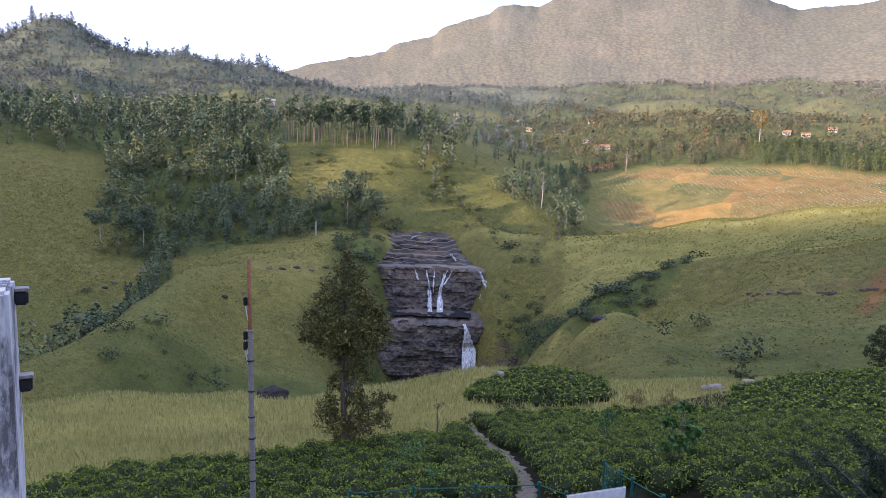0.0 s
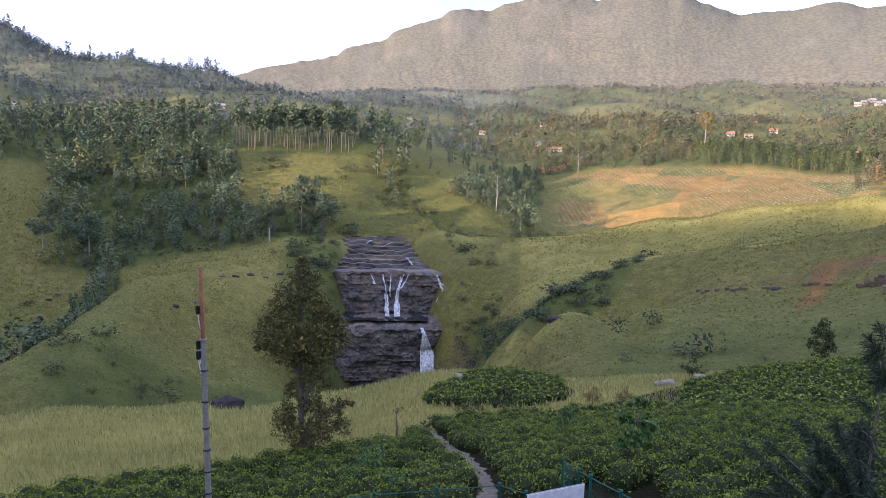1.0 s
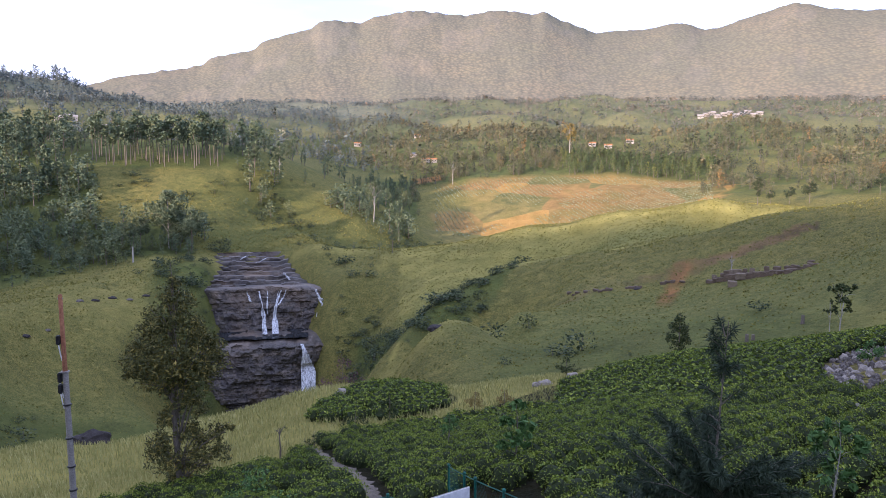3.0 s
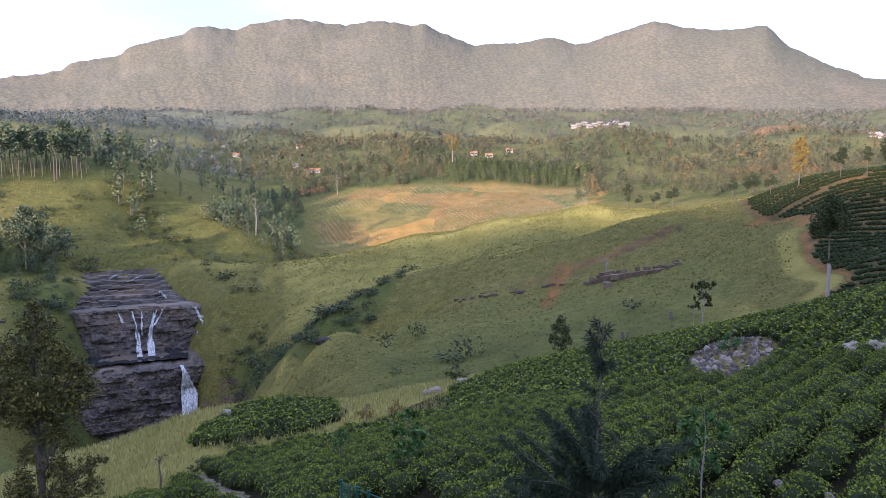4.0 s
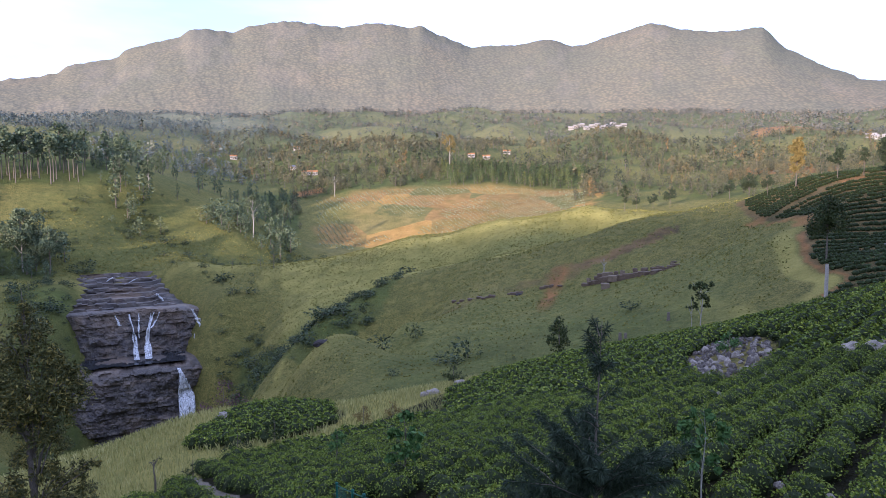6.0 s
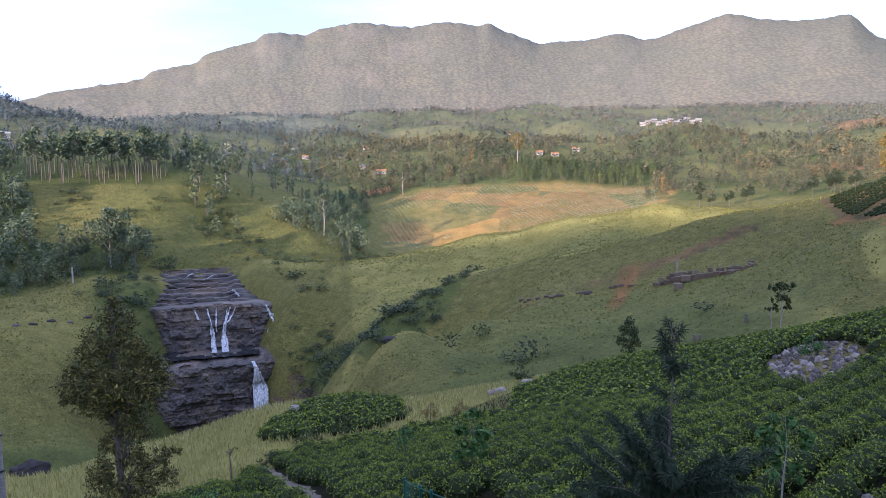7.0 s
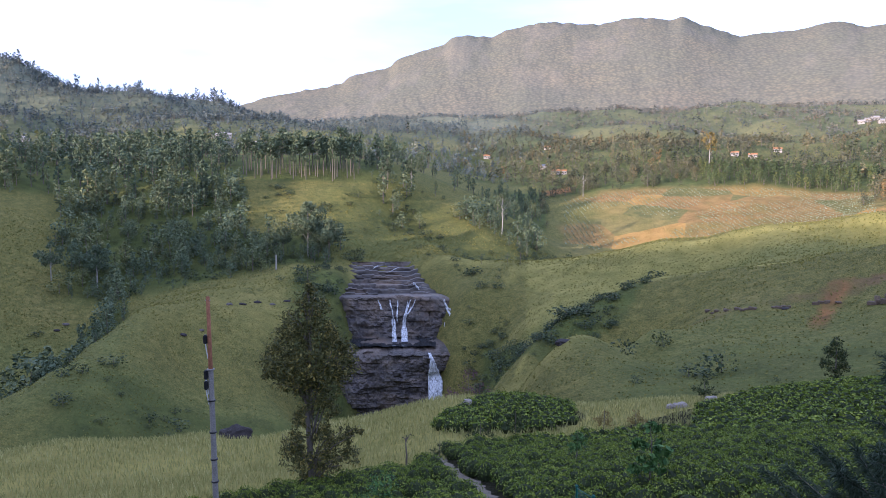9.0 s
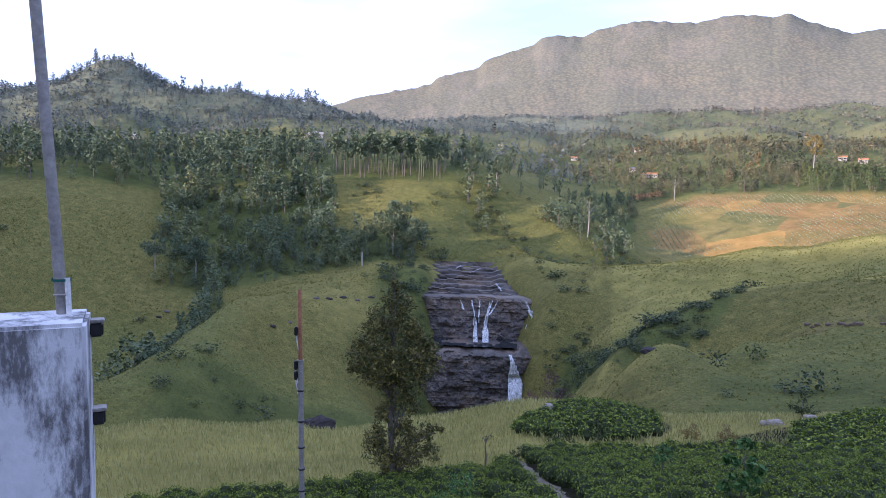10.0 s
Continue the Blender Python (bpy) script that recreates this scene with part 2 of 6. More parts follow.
def ground_material():
    """Grass slopes; the mesh says where the cover changes to straw, bare earth, woodland floor, tea soil or crops, and
    where crest light, hollow shade and far haze are painted in.
    """
    m, n, l, p = nodes_of("hill_country_ground")

    def cover(word):
        a = n.new("ShaderNodeAttribute")
        a.attribute_name = word
        return a.outputs["Fac"]

    wide = noise_node(n, l, 0.018, 5.0, 0.6)
    mid = noise_node(n, l, 0.11, 6.0, 0.7)
    fine = noise_node(n, l, 0.9, 6.0, 0.75)
    col = ramp_node(n, l, wide, [(0.35, (0.108, 0.114, 0.034)), (0.52, (0.178, 0.170, 0.048)), (0.66, (0.218, 0.205, 0.082))])
    col = mix_node(n, l, ramp_node(n, l, mid, [(0.44, (0.7, 0.7, 0.7)), (0.6, (0, 0, 0))]), col, (0.10, 0.122, 0.034))
    col = mix_node(n, l, 0.4, col, ramp_node(n, l, fine, [(0.38, (0.035, 0.047, 0.014)), (0.62, (0.217, 0.202, 0.078))]))
    clumps = noise_node(n, l, 0.34, 5.0, 0.7)
    col = mix_node(n, l, ramp_node(n, l, clumps, [(0.42, (0.75, 0.75, 0.75)), (0.52, (0, 0, 0))]), col, (0.057, 0.074, 0.026))
    col = mix_node(n, l, ramp_node(n, l, clumps, [(0.56, (0, 0, 0)), (0.68, (0.7, 0.7, 0.7))]), col, (0.245, 0.224, 0.090))
    blades = noise_node(n, l, 2.6, 4.0, 0.8)
    col = mix_node(n, l, 0.45, col, ramp_node(n, l, blades, [(0.41, (0.025, 0.038, 0.012)), (0.59, (0.258, 0.242, 0.096))]))
    # Dry grass tone, also used as painted brightness on crests and spurs.
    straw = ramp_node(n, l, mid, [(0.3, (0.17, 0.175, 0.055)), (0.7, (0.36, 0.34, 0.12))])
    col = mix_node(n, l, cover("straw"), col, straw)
    # Greener grass that also carries painted shade for the hollows.
    lush_shade = ramp_node(n, l, mid, [(0.3, (0.066, 0.092, 0.034)), (0.6, (0.118, 0.145, 0.050)), (0.75, (0.180, 0.190, 0.068))])
    lush_shade = mix_node(n, l, 0.4, lush_shade, ramp_node(n, l, fine, [(0.4, (0.040, 0.062, 0.024)), (0.6, (0.251, 0.258, 0.102))]))
    col = mix_node(n, l, cover("lush_shade"), col, lush_shade)
    # Darker ground wherever woods or scrub stand.
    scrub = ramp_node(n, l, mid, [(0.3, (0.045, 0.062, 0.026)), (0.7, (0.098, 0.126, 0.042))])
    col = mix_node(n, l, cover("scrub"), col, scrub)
    plots = n.new("ShaderNodeTexVoronoi")
    plots.inputs["Scale"].default_value = 0.021
    ptc = n.new("ShaderNodeTexCoord")
    l.new(ptc.outputs["Object"], plots.inputs["Vector"])
    crop = ramp_node(n, l, plots.outputs["Color"], [(0.25, (0.085, 0.12, 0.045)), (0.42, (0.27, 0.165, 0.065)), (0.55, (0.15, 0.165, 0.055)), (0.7, (0.40, 0.25, 0.075))])
    crop = mix_node(n, l, 0.45, crop, ramp_node(n, l, mid, [(0.35, (0.09, 0.08, 0.045)), (0.65, (0.3, 0.23, 0.11))]))
    col = mix_node(n, l, cover("crop"), col, crop)
    col = mix_node(n, l, cover("bare"), col, ramp_node(n, l, mid, [(0.3, (0.045, 0.042, 0.03)), (0.6, (0.17, 0.12, 0.07))]))
    col = mix_node(n, l, cover("scar"), col, ramp_node(n, l, mid, [(0.3, (0.11, 0.078, 0.042)), (0.6, (0.27, 0.145, 0.066))]))
    # Tea soil, darkened to near-black to carry the shade between bushes.
    col = mix_node(n, l, cover("shaded_loam"), col, ramp_node(n, l, fine, [(0.3, (0.008, 0.011, 0.005)), (0.7, (0.026, 0.025, 0.013))]))
    # Blue-grey haze put into the base colour of far ground.
    col = mix_node(n, l, cover("far_haze"), col, ramp_node(n, l, mid, [(0.3, (0.10, 0.125, 0.12)), (0.7, (0.175, 0.19, 0.16))]))
    col = mix_node(n, l, 1.0, col, (1.26, 1.16, 0.93), "MULTIPLY")
    l.new(col, p.inputs["Base Color"])
    p.inputs["Roughness"].default_value = 0.95
    p.inputs["Specular IOR Level"].default_value = 0.1
    bump_node(n, l, p, mix_node(n, l, 0.5, fine, clumps), 1.0, 2.2)
    return m


M["ground"] = ground_material()


def mountain_material():
    m, n, l, p = nodes_of("hazed_mountainside")
    wide = noise_node(n, l, 0.003, 6.0, 0.6)
    mid = noise_node(n, l, 0.014, 6.0, 0.75)
    crowns = n.new("ShaderNodeTexVoronoi")
    crowns.inputs["Scale"].default_value = 0.085
    tc = n.new("ShaderNodeTexCoord")
    l.new(tc.outputs["Object"], crowns.inputs["Vector"])
    # Forest tones paled and flattened: distance haze put into the base colour.
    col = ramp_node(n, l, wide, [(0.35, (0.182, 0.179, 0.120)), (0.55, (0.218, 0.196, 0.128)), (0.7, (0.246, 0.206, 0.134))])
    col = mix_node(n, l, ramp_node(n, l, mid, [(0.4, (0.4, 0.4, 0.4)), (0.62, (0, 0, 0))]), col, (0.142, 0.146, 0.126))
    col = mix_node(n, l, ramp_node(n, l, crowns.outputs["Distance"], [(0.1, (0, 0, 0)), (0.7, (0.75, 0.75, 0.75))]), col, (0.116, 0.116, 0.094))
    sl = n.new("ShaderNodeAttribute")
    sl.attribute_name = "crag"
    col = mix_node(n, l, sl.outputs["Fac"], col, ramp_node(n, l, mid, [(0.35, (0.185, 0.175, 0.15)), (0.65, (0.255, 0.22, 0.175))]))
    l.new(col, p.inputs["Base Color"])
    p.inputs["Roughness"].default_value = 1.0
    p.inputs["Specular IOR Level"].default_value = 0.0
    bump_node(n, l, p, mix_node(n, l, 0.6, crowns.outputs["Distance"], mid), 0.4, 8.0)
    return m


M["mountain"] = mountain_material()


# ---- tools ----
rng = np.random.default_rng(7)


def lattice(ix, iy, seed):
    h = (ix * 374761393 + iy * 668265263 + seed * 1442695041) & 0x7FFFFFFF
    h = ((h ^ (h >> 13)) * 1274126177) & 0x7FFFFFFF
    return ((h ^ (h >> 16)) & 0xFFFF) / 65535.0


def smooth_noise(x, y, seed=0):
    """Value noise in the plane, 0 to 1."""
    x, y = np.asarray(x, float), np.asarray(y, float)
    ix, iy = np.floor(x).astype(np.int64), np.floor(y).astype(np.int64)
    fx, fy = x - ix, y - iy
    fx, fy = fx * fx * (3 - 2 * fx), fy * fy * (3 - 2 * fy)
    a, b = lattice(ix, iy, seed), lattice(ix + 1, iy, seed)
    c, d = lattice(ix, iy + 1, seed), lattice(ix + 1, iy + 1, seed)
    return (a * (1 - fx) + b * fx) * (1 - fy) + (c * (1 - fx) + d * fx) * fy


def fbm(x, y, octaves=4, seed=0, gain=0.5):
    """Layered noise, about -1 to 1."""
    total, amp, norm = 0.0, 1.0, 0.0
    for k in range(octaves):
        total = total + amp * (smooth_noise(x * 2 ** k, y * 2 ** k, seed + 17 * k) * 2 - 1)
        norm += amp
        amp *= gain
    return total / norm


def smoothstep(a, b, x):
    t = np.clip((x - a) / (b - a), 0, 1)
    return t * t * (3 - 2 * t)


def at(az, d, slope):
    """A point by bearing (degrees, clockwise from +y), distance and slope of the line of sight from the lookout."""
    a = np.radians(az)
    return np.stack(np.broadcast_arrays(d * np.sin(a), d * np.cos(a), EYE + d * np.asarray(slope)), -1)


def mesh_of(name, verts, quads, mats=(), index=None, smooth=False, uv=None):
    verts, quads = np.asarray(verts, np.float32), np.asarray(quads, np.int32)
    k = quads.shape[1]
    me = bpy.data.meshes.new(name)
    me.vertices.add(len(verts))
    me.vertices.foreach_set("co", verts.ravel())
    me.loops.add(quads.size)
    me.loops.foreach_set("vertex_index", quads.ravel())
    me.polygons.add(len(quads))
    me.polygons.foreach_set("loop_start", np.arange(0, quads.size, k, dtype=np.int32))
    me.polygons.foreach_set("loop_total", np.full(len(quads), k, np.int32))
    for m in mats:
        me.materials.append(m)
    if index is not None:
        me.polygons.foreach_set("material_index", np.asarray(index, np.int32))
    me.polygons.foreach_set("use_smooth", np.full(len(quads), smooth, bool))
    me.update(calc_edges=True)
    me.validate()
    return me


def grid_quads(rows, cols, wrap=False):
    i, j = np.meshgrid(np.arange(rows - 1), np.arange(cols if wrap else cols - 1), indexing="ij")
    k = (j + 1) % cols
    return np.stack([i * cols + j, i * cols + k, (i + 1) * cols + k, (i + 1) * cols + j], -1).reshape(-1, 4)


def part(name, bm, material, parent, label=""):
    """Links a bmesh as one mesh object under a thing or a part."""
    me = bpy.data.meshes.new(name)
    bm.to_mesh(me)
    bm.free()
    me.materials.append(material)
    ob = new(name, me)
    ob.parent = parent
    return tagged(ob, label)


def part_np(name, verts, quads, material, parent, label="", smooth=False):
    ob = new(name, mesh_of(name, verts, quads, (material,), smooth=smooth))
    ob.parent = parent
    return tagged(ob, label)


def thing(name, place, label, category, group="", kind="", turn=0.0):
    ob = new(name)
    ob.matrix_world = pose(*place, 0, 0, turn)
    return tagged(ob, label, category, group, kind)


def tube(points, radii, sides=8):
    """Verts and quads of a tapered tube along points."""
    pts = np.asarray(points, float)
    vs = []
    for i, p in enumerate(pts):
        d = pts[min(i + 1, len(pts) - 1)] - pts[max(i - 1, 0)]
        d = d / (np.linalg.norm(d) + 1e-9)
        u = np.cross(d, (0.31, 0.95, 0.05) if abs(d[2]) > 0.7 else (0, 0, 1))
        u /= np.linalg.norm(u)
        w = np.cross(d, u)
        a = np.arange(sides) / sides * 2 * np.pi
        vs.append(p + radii[i] * (np.cos(a)[:, None] * u + np.sin(a)[:, None] * w))
    v = np.concatenate(vs)
    q = grid_quads(len(pts), sides, True)
    return v, q


def join(pieces):
    vs, qs, n = [], [], 0
    for v, q in pieces:
        vs.append(v)
        qs.append(q + n)
        n += len(v)
    return np.concatenate(vs), np.concatenate(qs)


def box_bm(size, centre=(0, 0, 0), bevel=0.0):
    bm = bmesh.new()
    bmesh.ops.create_cube(bm, size=1.0, matrix=Matrix.Translation(centre) @ Matrix.Diagonal((*size, 1)))
    if bevel:
        bmesh.ops.bevel(bm, geom=bm.edges[:], offset=bevel, segments=2, affect="EDGES")
    return bm


def leaves(centres, size, r, up=0.3, aspect=0.55, droop=0.0):
    """One leaf-shaped quad for each centre, with turned, slightly folded faces."""
    c = np.asarray(centres, float)
    n = len(c)
    nor = r.normal(size=(n, 3)) + np.array([0, 0, up * 2])
    nor /= np.linalg.norm(nor, axis=1, keepdims=True)
    t = np.cross(nor, r.normal(size=(n, 3)))
    t[:, 2] -= droop
    t /= np.linalg.norm(t, axis=1, keepdims=True)
    b = np.cross(nor, t)
    s = (np.asarray(size) * r.uniform(0.65, 1.35, n))[:, None]
    v = np.stack([c - t * s, c + b * s * aspect + nor * s * 0.12, c + t * s, c - b * s * aspect + nor * s * 0.12], 1).reshape(-1, 3)
    return v, np.arange(4 * n).reshape(-1, 4)


def blob_points(n, r, centre, radii, shell=0.55):
    d = r.normal(size=(n, 3))
    d /= np.linalg.norm(d, axis=1, keepdims=True)
    return np.asarray(centre) + d * np.asarray(radii) * (shell + (1 - shell) * r.random((n, 1)) ** 0.5)


# ---- the lie of the land, shaped to fit the camera's view: (bearing, distance, slope of sight) along ridges, benches and gullies ----
FOOT = [(-180, 3, -2.3), (-120, 3, -2.3), (-60, 3, -2.35), (-20, 3, -2.4), (20, 3, -2.4), (60, 3, -2.3), (120, 3, -2.3),
        (-60, 9, -.92), (-30, 9, -.95), (0, 9, -.95), (30, 9, -.90), (60, 9, -.80), (100, 9, -.68), (160, 9, -.55), (-150, 9, -.6), (-100, 9, -.8)]
GARDEN = [(-70, 20, -.45), (-40, 20, -.54), (-20, 20, -.56), (0, 20, -.525), (20, 20, -.46), (40, 20, -.40), (58, 20, -.34), (75, 20, -.22), (100, 20, -.1)]
TEA_EDGE = [(-42, 28, -.46), (-34, 28, -.460), (-26, 28.5, -.458), (-18, 29, -.459), (-10, 30, -.442), (-3, 33, -.425), (2, 37, -.394),
            (11, 40, -.382), (20, 36, -.37), (32, 36, -.325), (45, 36, -.272), (53, 36, -.235), (60, 36, -.19), (72, 36, -.10)]
KNOLL = [(6, 51, -.325), (9.5, 50, -.333), (2.5, 52, -.338), (15, 52, -.335), (-3, 48, -.372), (-12, 46, -.398), (-22, 46, -.392), (-32, 46, -.378)]
NEAR_CREST = [(-44, 60, -.33), (-34.5, 60, -.338), (-28.3, 60, -.335), (-23.7, 64, -.358), (-19.7, 64, -.354), (-14.5, 66, -.376), (-11, 66, -.357),
              (-6, 66, -.348), (0.7, 66, -.319), (3.7, 68, -.322), (10.5, 68, -.330), (17.8, 68, -.308), (26, 70, -.285), (32, 70, -.258),
              (40, 72, -.230), (48, 72, -.188), (52, 72, -.163), (58, 72, -.122), (66, 72, -.06)]
BEYOND_CREST = [(-44, 85, -.36), (-34, 85, -.40), (-24, 88, -.43), (-14, 90, -.44), (-5, 90, -.42), (3, 88, -.40), (11, 88, -.365), (20, 88, -.335),
                (30, 88, -.298), (40, 90, -.258), (48, 92, -.222), (54, 92, -.182), (60, 92, -.14), (68, 92, -.08)]
GORGE = [(-44, 130, -.40), (-34, 130, -.46), (-24, 135, -.50), (-14, 140, -.52), (-5, 150, -.52), (2, 150, -.48), (-5, 220, -.45), (-12, 185, -.45),
         (-44, 165, -.36), (-36, 165, -.37), (6, 120, -.40), (-3, 262, -.415)]
LEFT_SPUR_FACE = [(-33, 185, -.325), (-28, 195, -.295), (-25, 190, -.335), (-20.6, 205, -.345), (-16, 210, -.35), (-12, 220, -.352), (-20, 245, -.255), (-14, 255, -.255),
                  (-13, 275, -.20)]
LEFT_SPUR_EDGE = [(-38, 190, -.305), (-34.7, 200, -.278), (-30.9, 220, -.249), (-26.8, 245, -.208), (-23.4, 270, -.168), (-19.5, 285, -.161), (-13.1, 298, -.162),
                  (-9.4, 302, -.163)]
LEFT_GULLY = [(-44, 245, -.27), (-37, 235, -.33), (-32.5, 258, -.295), (-28.5, 290, -.25), (-25, 320, -.185)]
LEFT_BENCH = [(-24, 360, -.14), (-18.6, 345, -.135), (-13, 350, -.114), (-8.5, 338, -.118), (-35, 330, -.185), (-30, 345, -.165), (-44, 330, -.16)]
LEFT_BROW = [(-44, 450, -.005), (-36, 430, -.03), (-31, 430, -.04), (-25, 420, -.065), (-20, 405, -.075), (-13, 405, -.07), (-7, 405, -.062), (-2, 400, -.075)]
GROVE_BENCH = [(-44, 520, .02), (-35, 500, .018), (-28, 470, -.012), (-21, 465, .002), (-14.8, 470, .008), (-6.5, 480, .017), (-2.7, 470, -.002), (2, 460, -.035)]
FALLS_HEAD = [(-7.5, 345, -.121), (-4, 350, -.119), (-1, 350, -.118), (-3, 320, -.20), (-5.5, 318, -.205), (-1, 318, -.20), (-3, 295, -.30), (-4, 375, -.105)]
GORGE_RIGHT = [(3.4, 296, -.155), (2.9, 282, -.205), (2.3, 270, -.27), (2.4, 264, -.33), (5, 282, -.21), (5.5, 250, -.27), (8, 250, -.205),
               (1.2, 322, -.143), (0.4, 336, -.122), (3.6, 330, -.122)]
GORGE_LEFT = [(-7.7, 330, -.124), (-8.6, 304, -.160), (-9.0, 288, -.205), (-9.4, 274, -.25), (-10, 262, -.30), (-10.6, 250, -.35)]
MID_RIDGE = [(-0.3, 350, -.108), (4.5, 342, -.105), (11, 330, -.100), (17.7, 320, -.078), (25.4, 310, -.055), (34, 300, -.035), (40, 285, -.044), (46, 272, -.038)]
BEHIND_RIDGE = [(4, 385, -.112), (11, 400, -.122), (18, 400, -.108), (25, 395, -.09), (34, 380, -.075), (43, 350, -.055), (52, 300, -.03), (60, 280, -.03), (68, 280, -.02)]
RIGHT_SPUR = [(8.2, 206, -.232), (11.5, 214, -.185), (15.3, 230, -.146), (19.1, 236, -.123), (24.9, 240, -.103), (31.6, 243, -.078), (36.4, 245, -.057), (40.9, 246, -.039), (44.4, 238, -.022),
              (47.2, 212, -.026)]
RIGHT_GULLY = [(10, 232, -.225), (16, 262, -.162), (23, 272, -.128), (35, 276, -.083), (41, 278, -.060)]
RIGHT_BOWL = [(4.5, 165, -.36), (8.4, 135, -.30), (14, 118, -.30), (22, 115, -.285), (30, 120, -.25), (37, 125, -.205), (18, 175, -.215), (24, 180, -.185), (30, 185, -.157),
              (37.3, 175, -.128), (44, 180, -.085), (48, 150, -.09), (42, 125, -.185)]
HUMP = [(9, 150, -.262), (12.3, 158, -.216), (15.3, 158, -.228), (17.6, 158, -.248), (11, 182, -.285), (14, 184, -.262), (17.5, 182, -.262)]
TERRACES = [(50, 122, -.142), (55, 122, -.112), (61, 122, -.08), (70, 122, -.03), (46.2, 228, -.014), (49, 214, .000), (53, 206, .013), (58, 200, .020), (67, 190, .03), (50, 176, -.045), (54, 164, -.050), (59, 162, -.034), (53, 240, -.01), (60, 236, 0)]
STREAM = [(-2, 440, -.055), (4, 430, -.06), (7.6, 430, -.082), (8.4, 480, -.062), (8, 560, -.035), (6.5, 640, -.01), (3.5, 800, .035), (4, 500, -.02), (1, 600, .01)]
FIELDS = [(12, 500, -.068), (15, 600, -.010), (21, 625, .004), (27, 615, .002), (31, 600, -.010), (23, 500, -.052), (31, 500, -.044), (34, 480, -.032), (18, 540, -.04)]
FAR_SLOPES = [(-44, 700, .03), (-32, 700, .035), (-22, 700, .04), (-12, 700, .045), (-4, 700, .04), (10, 760, .035), (20, 760, .04), (30, 740, .035), (40, 700, .02), (50, 600, .01),
              (58, 600, .015), (68, 600, .02), (-2, 900, .06), (10, 1000, .075), (22, 1000, .07), (34, 1000, .07), (46, 1000, .06), (58, 1000, .05), (68, 1000, .04)]
FAR_PLATEAU = [(-8.3, 1300, .094), (-1, 1300, .098), (8.4, 1300, .106), (20.7, 1300, .109), (30, 1300, .107), (43.7, 1300, .099), (57.7, 1300, .077), (68, 1300, .05),
               (0, 1700, .08), (20, 1700, .08), (40, 1700, .08), (60, 1700, .05), (0, 4800, .02), (30, 4800, .02), (60, 4800, .02), (-30, 4800, .02)]
LEFT_HILL = [(-46, 950, .04), (-39.6, 930, .045), (-32.4, 930, .068), (-24.2, 930, .082), (-15.3, 950, .088), (-46, 1180, .10), (-39.5, 1180, .104), (-37.4, 1180, .108),
             (-35.5, 1180, .122), (-33.3, 1180, .146), (-30.6, 1180, .150), (-28.6, 1180, .137), (-26, 1180, .127), (-23.4, 1180, .122), (-18.7, 1180, .119), (-17, 1180, .109), (-14.5, 1200, .096),
             (-40, 1500, .06), (-30, 1500, .08), (-20, 1500, .07), (-12, 1500, .08)]
# Unseen land on every side; hills behind raised to shade the foreground.
UNSEEN_AROUND = [(-50, 370, .02), (-57, 360, .03), (-66, 300, .06), (-80, 260, .13), (-100, 250, .25), (-130, 230, .30), (-160, 200, .30), (175, 180, .28), (150, 150, .22),
          (120, 130, .16), (98, 110, .08), (85, 160, .05), (-60, 60, -.22), (-90, 60, -.05), (-130, 60, .08), (175, 60, .1), (140, 60, .1), (100, 60, .03), (-60, 150, -.1),
          (-90, 150, .04), (85, 600, .05), (120, 600, .06), (160, 600, .08), (-160, 600, .09), (-120, 600, .09), (-80, 600, .08), (-60, 700, .06),
          (120, 4800, .02), (-120, 4800, .02), (180, 4800, .02)]
LAND = np.array(FOOT + GARDEN + TEA_EDGE + KNOLL + NEAR_CREST + BEYOND_CREST + GORGE + LEFT_SPUR_FACE + LEFT_SPUR_EDGE + LEFT_GULLY + LEFT_BENCH + LEFT_BROW
                + GROVE_BENCH + FALLS_HEAD + GORGE_RIGHT + GORGE_LEFT + MID_RIDGE + BEHIND_RIDGE + RIGHT_SPUR + RIGHT_GULLY + RIGHT_BOWL + HUMP + TERRACES + STREAM + FIELDS
                + FAR_SLOPES + FAR_PLATEAU + LEFT_HILL + UNSEEN_AROUND, float)
turned = [LAND + np.array([s, 0, 0]) for s in (0, 360, -360)]
LAND = np.concatenate([turned[0], turned[1][turned[1][:, 0] < 240], turned[2][turned[2][:, 0] > -240]])


def spread(az, d):
    return np.stack([np.asarray(az) / 9.0, np.log(d) * 4.0], -1)


def kernel(r2):
    return 0.5 * r2 * np.log(r2 + 1e-9)


knots = spread(LAND[:, 0], LAND[:, 1])
lift = LAND[:, 1] * LAND[:, 2] / (LAND[:, 1] + 15.0)
gap = ((knots[:, None] - knots[None]) ** 2).sum(-1)
size_k = len(knots)
system = np.zeros((size_k + 3, size_k + 3))
system[:size_k, :size_k] = kernel(gap) + np.eye(size_k) * 0.0006
system[:size_k, size_k:] = np.c_[np.ones(size_k), knots]
system[size_k:, :size_k] = system[:size_k, size_k:].T
weight = np.linalg.solve(system, np.r_[lift, 0, 0, 0])

AZ = np.concatenate([np.arange(-180, -48, 3.0), np.arange(-48, 70, 0.3), np.arange(70, 180, 3.0)])
DIST = np.concatenate([np.geomspace(2.5, 45, 70, endpoint=False), np.geomspace(45, 420, 220, endpoint=False), np.geomspace(420, 1500, 90, endpoint=False),
                       np.geomspace(1500, 4900, 20)])


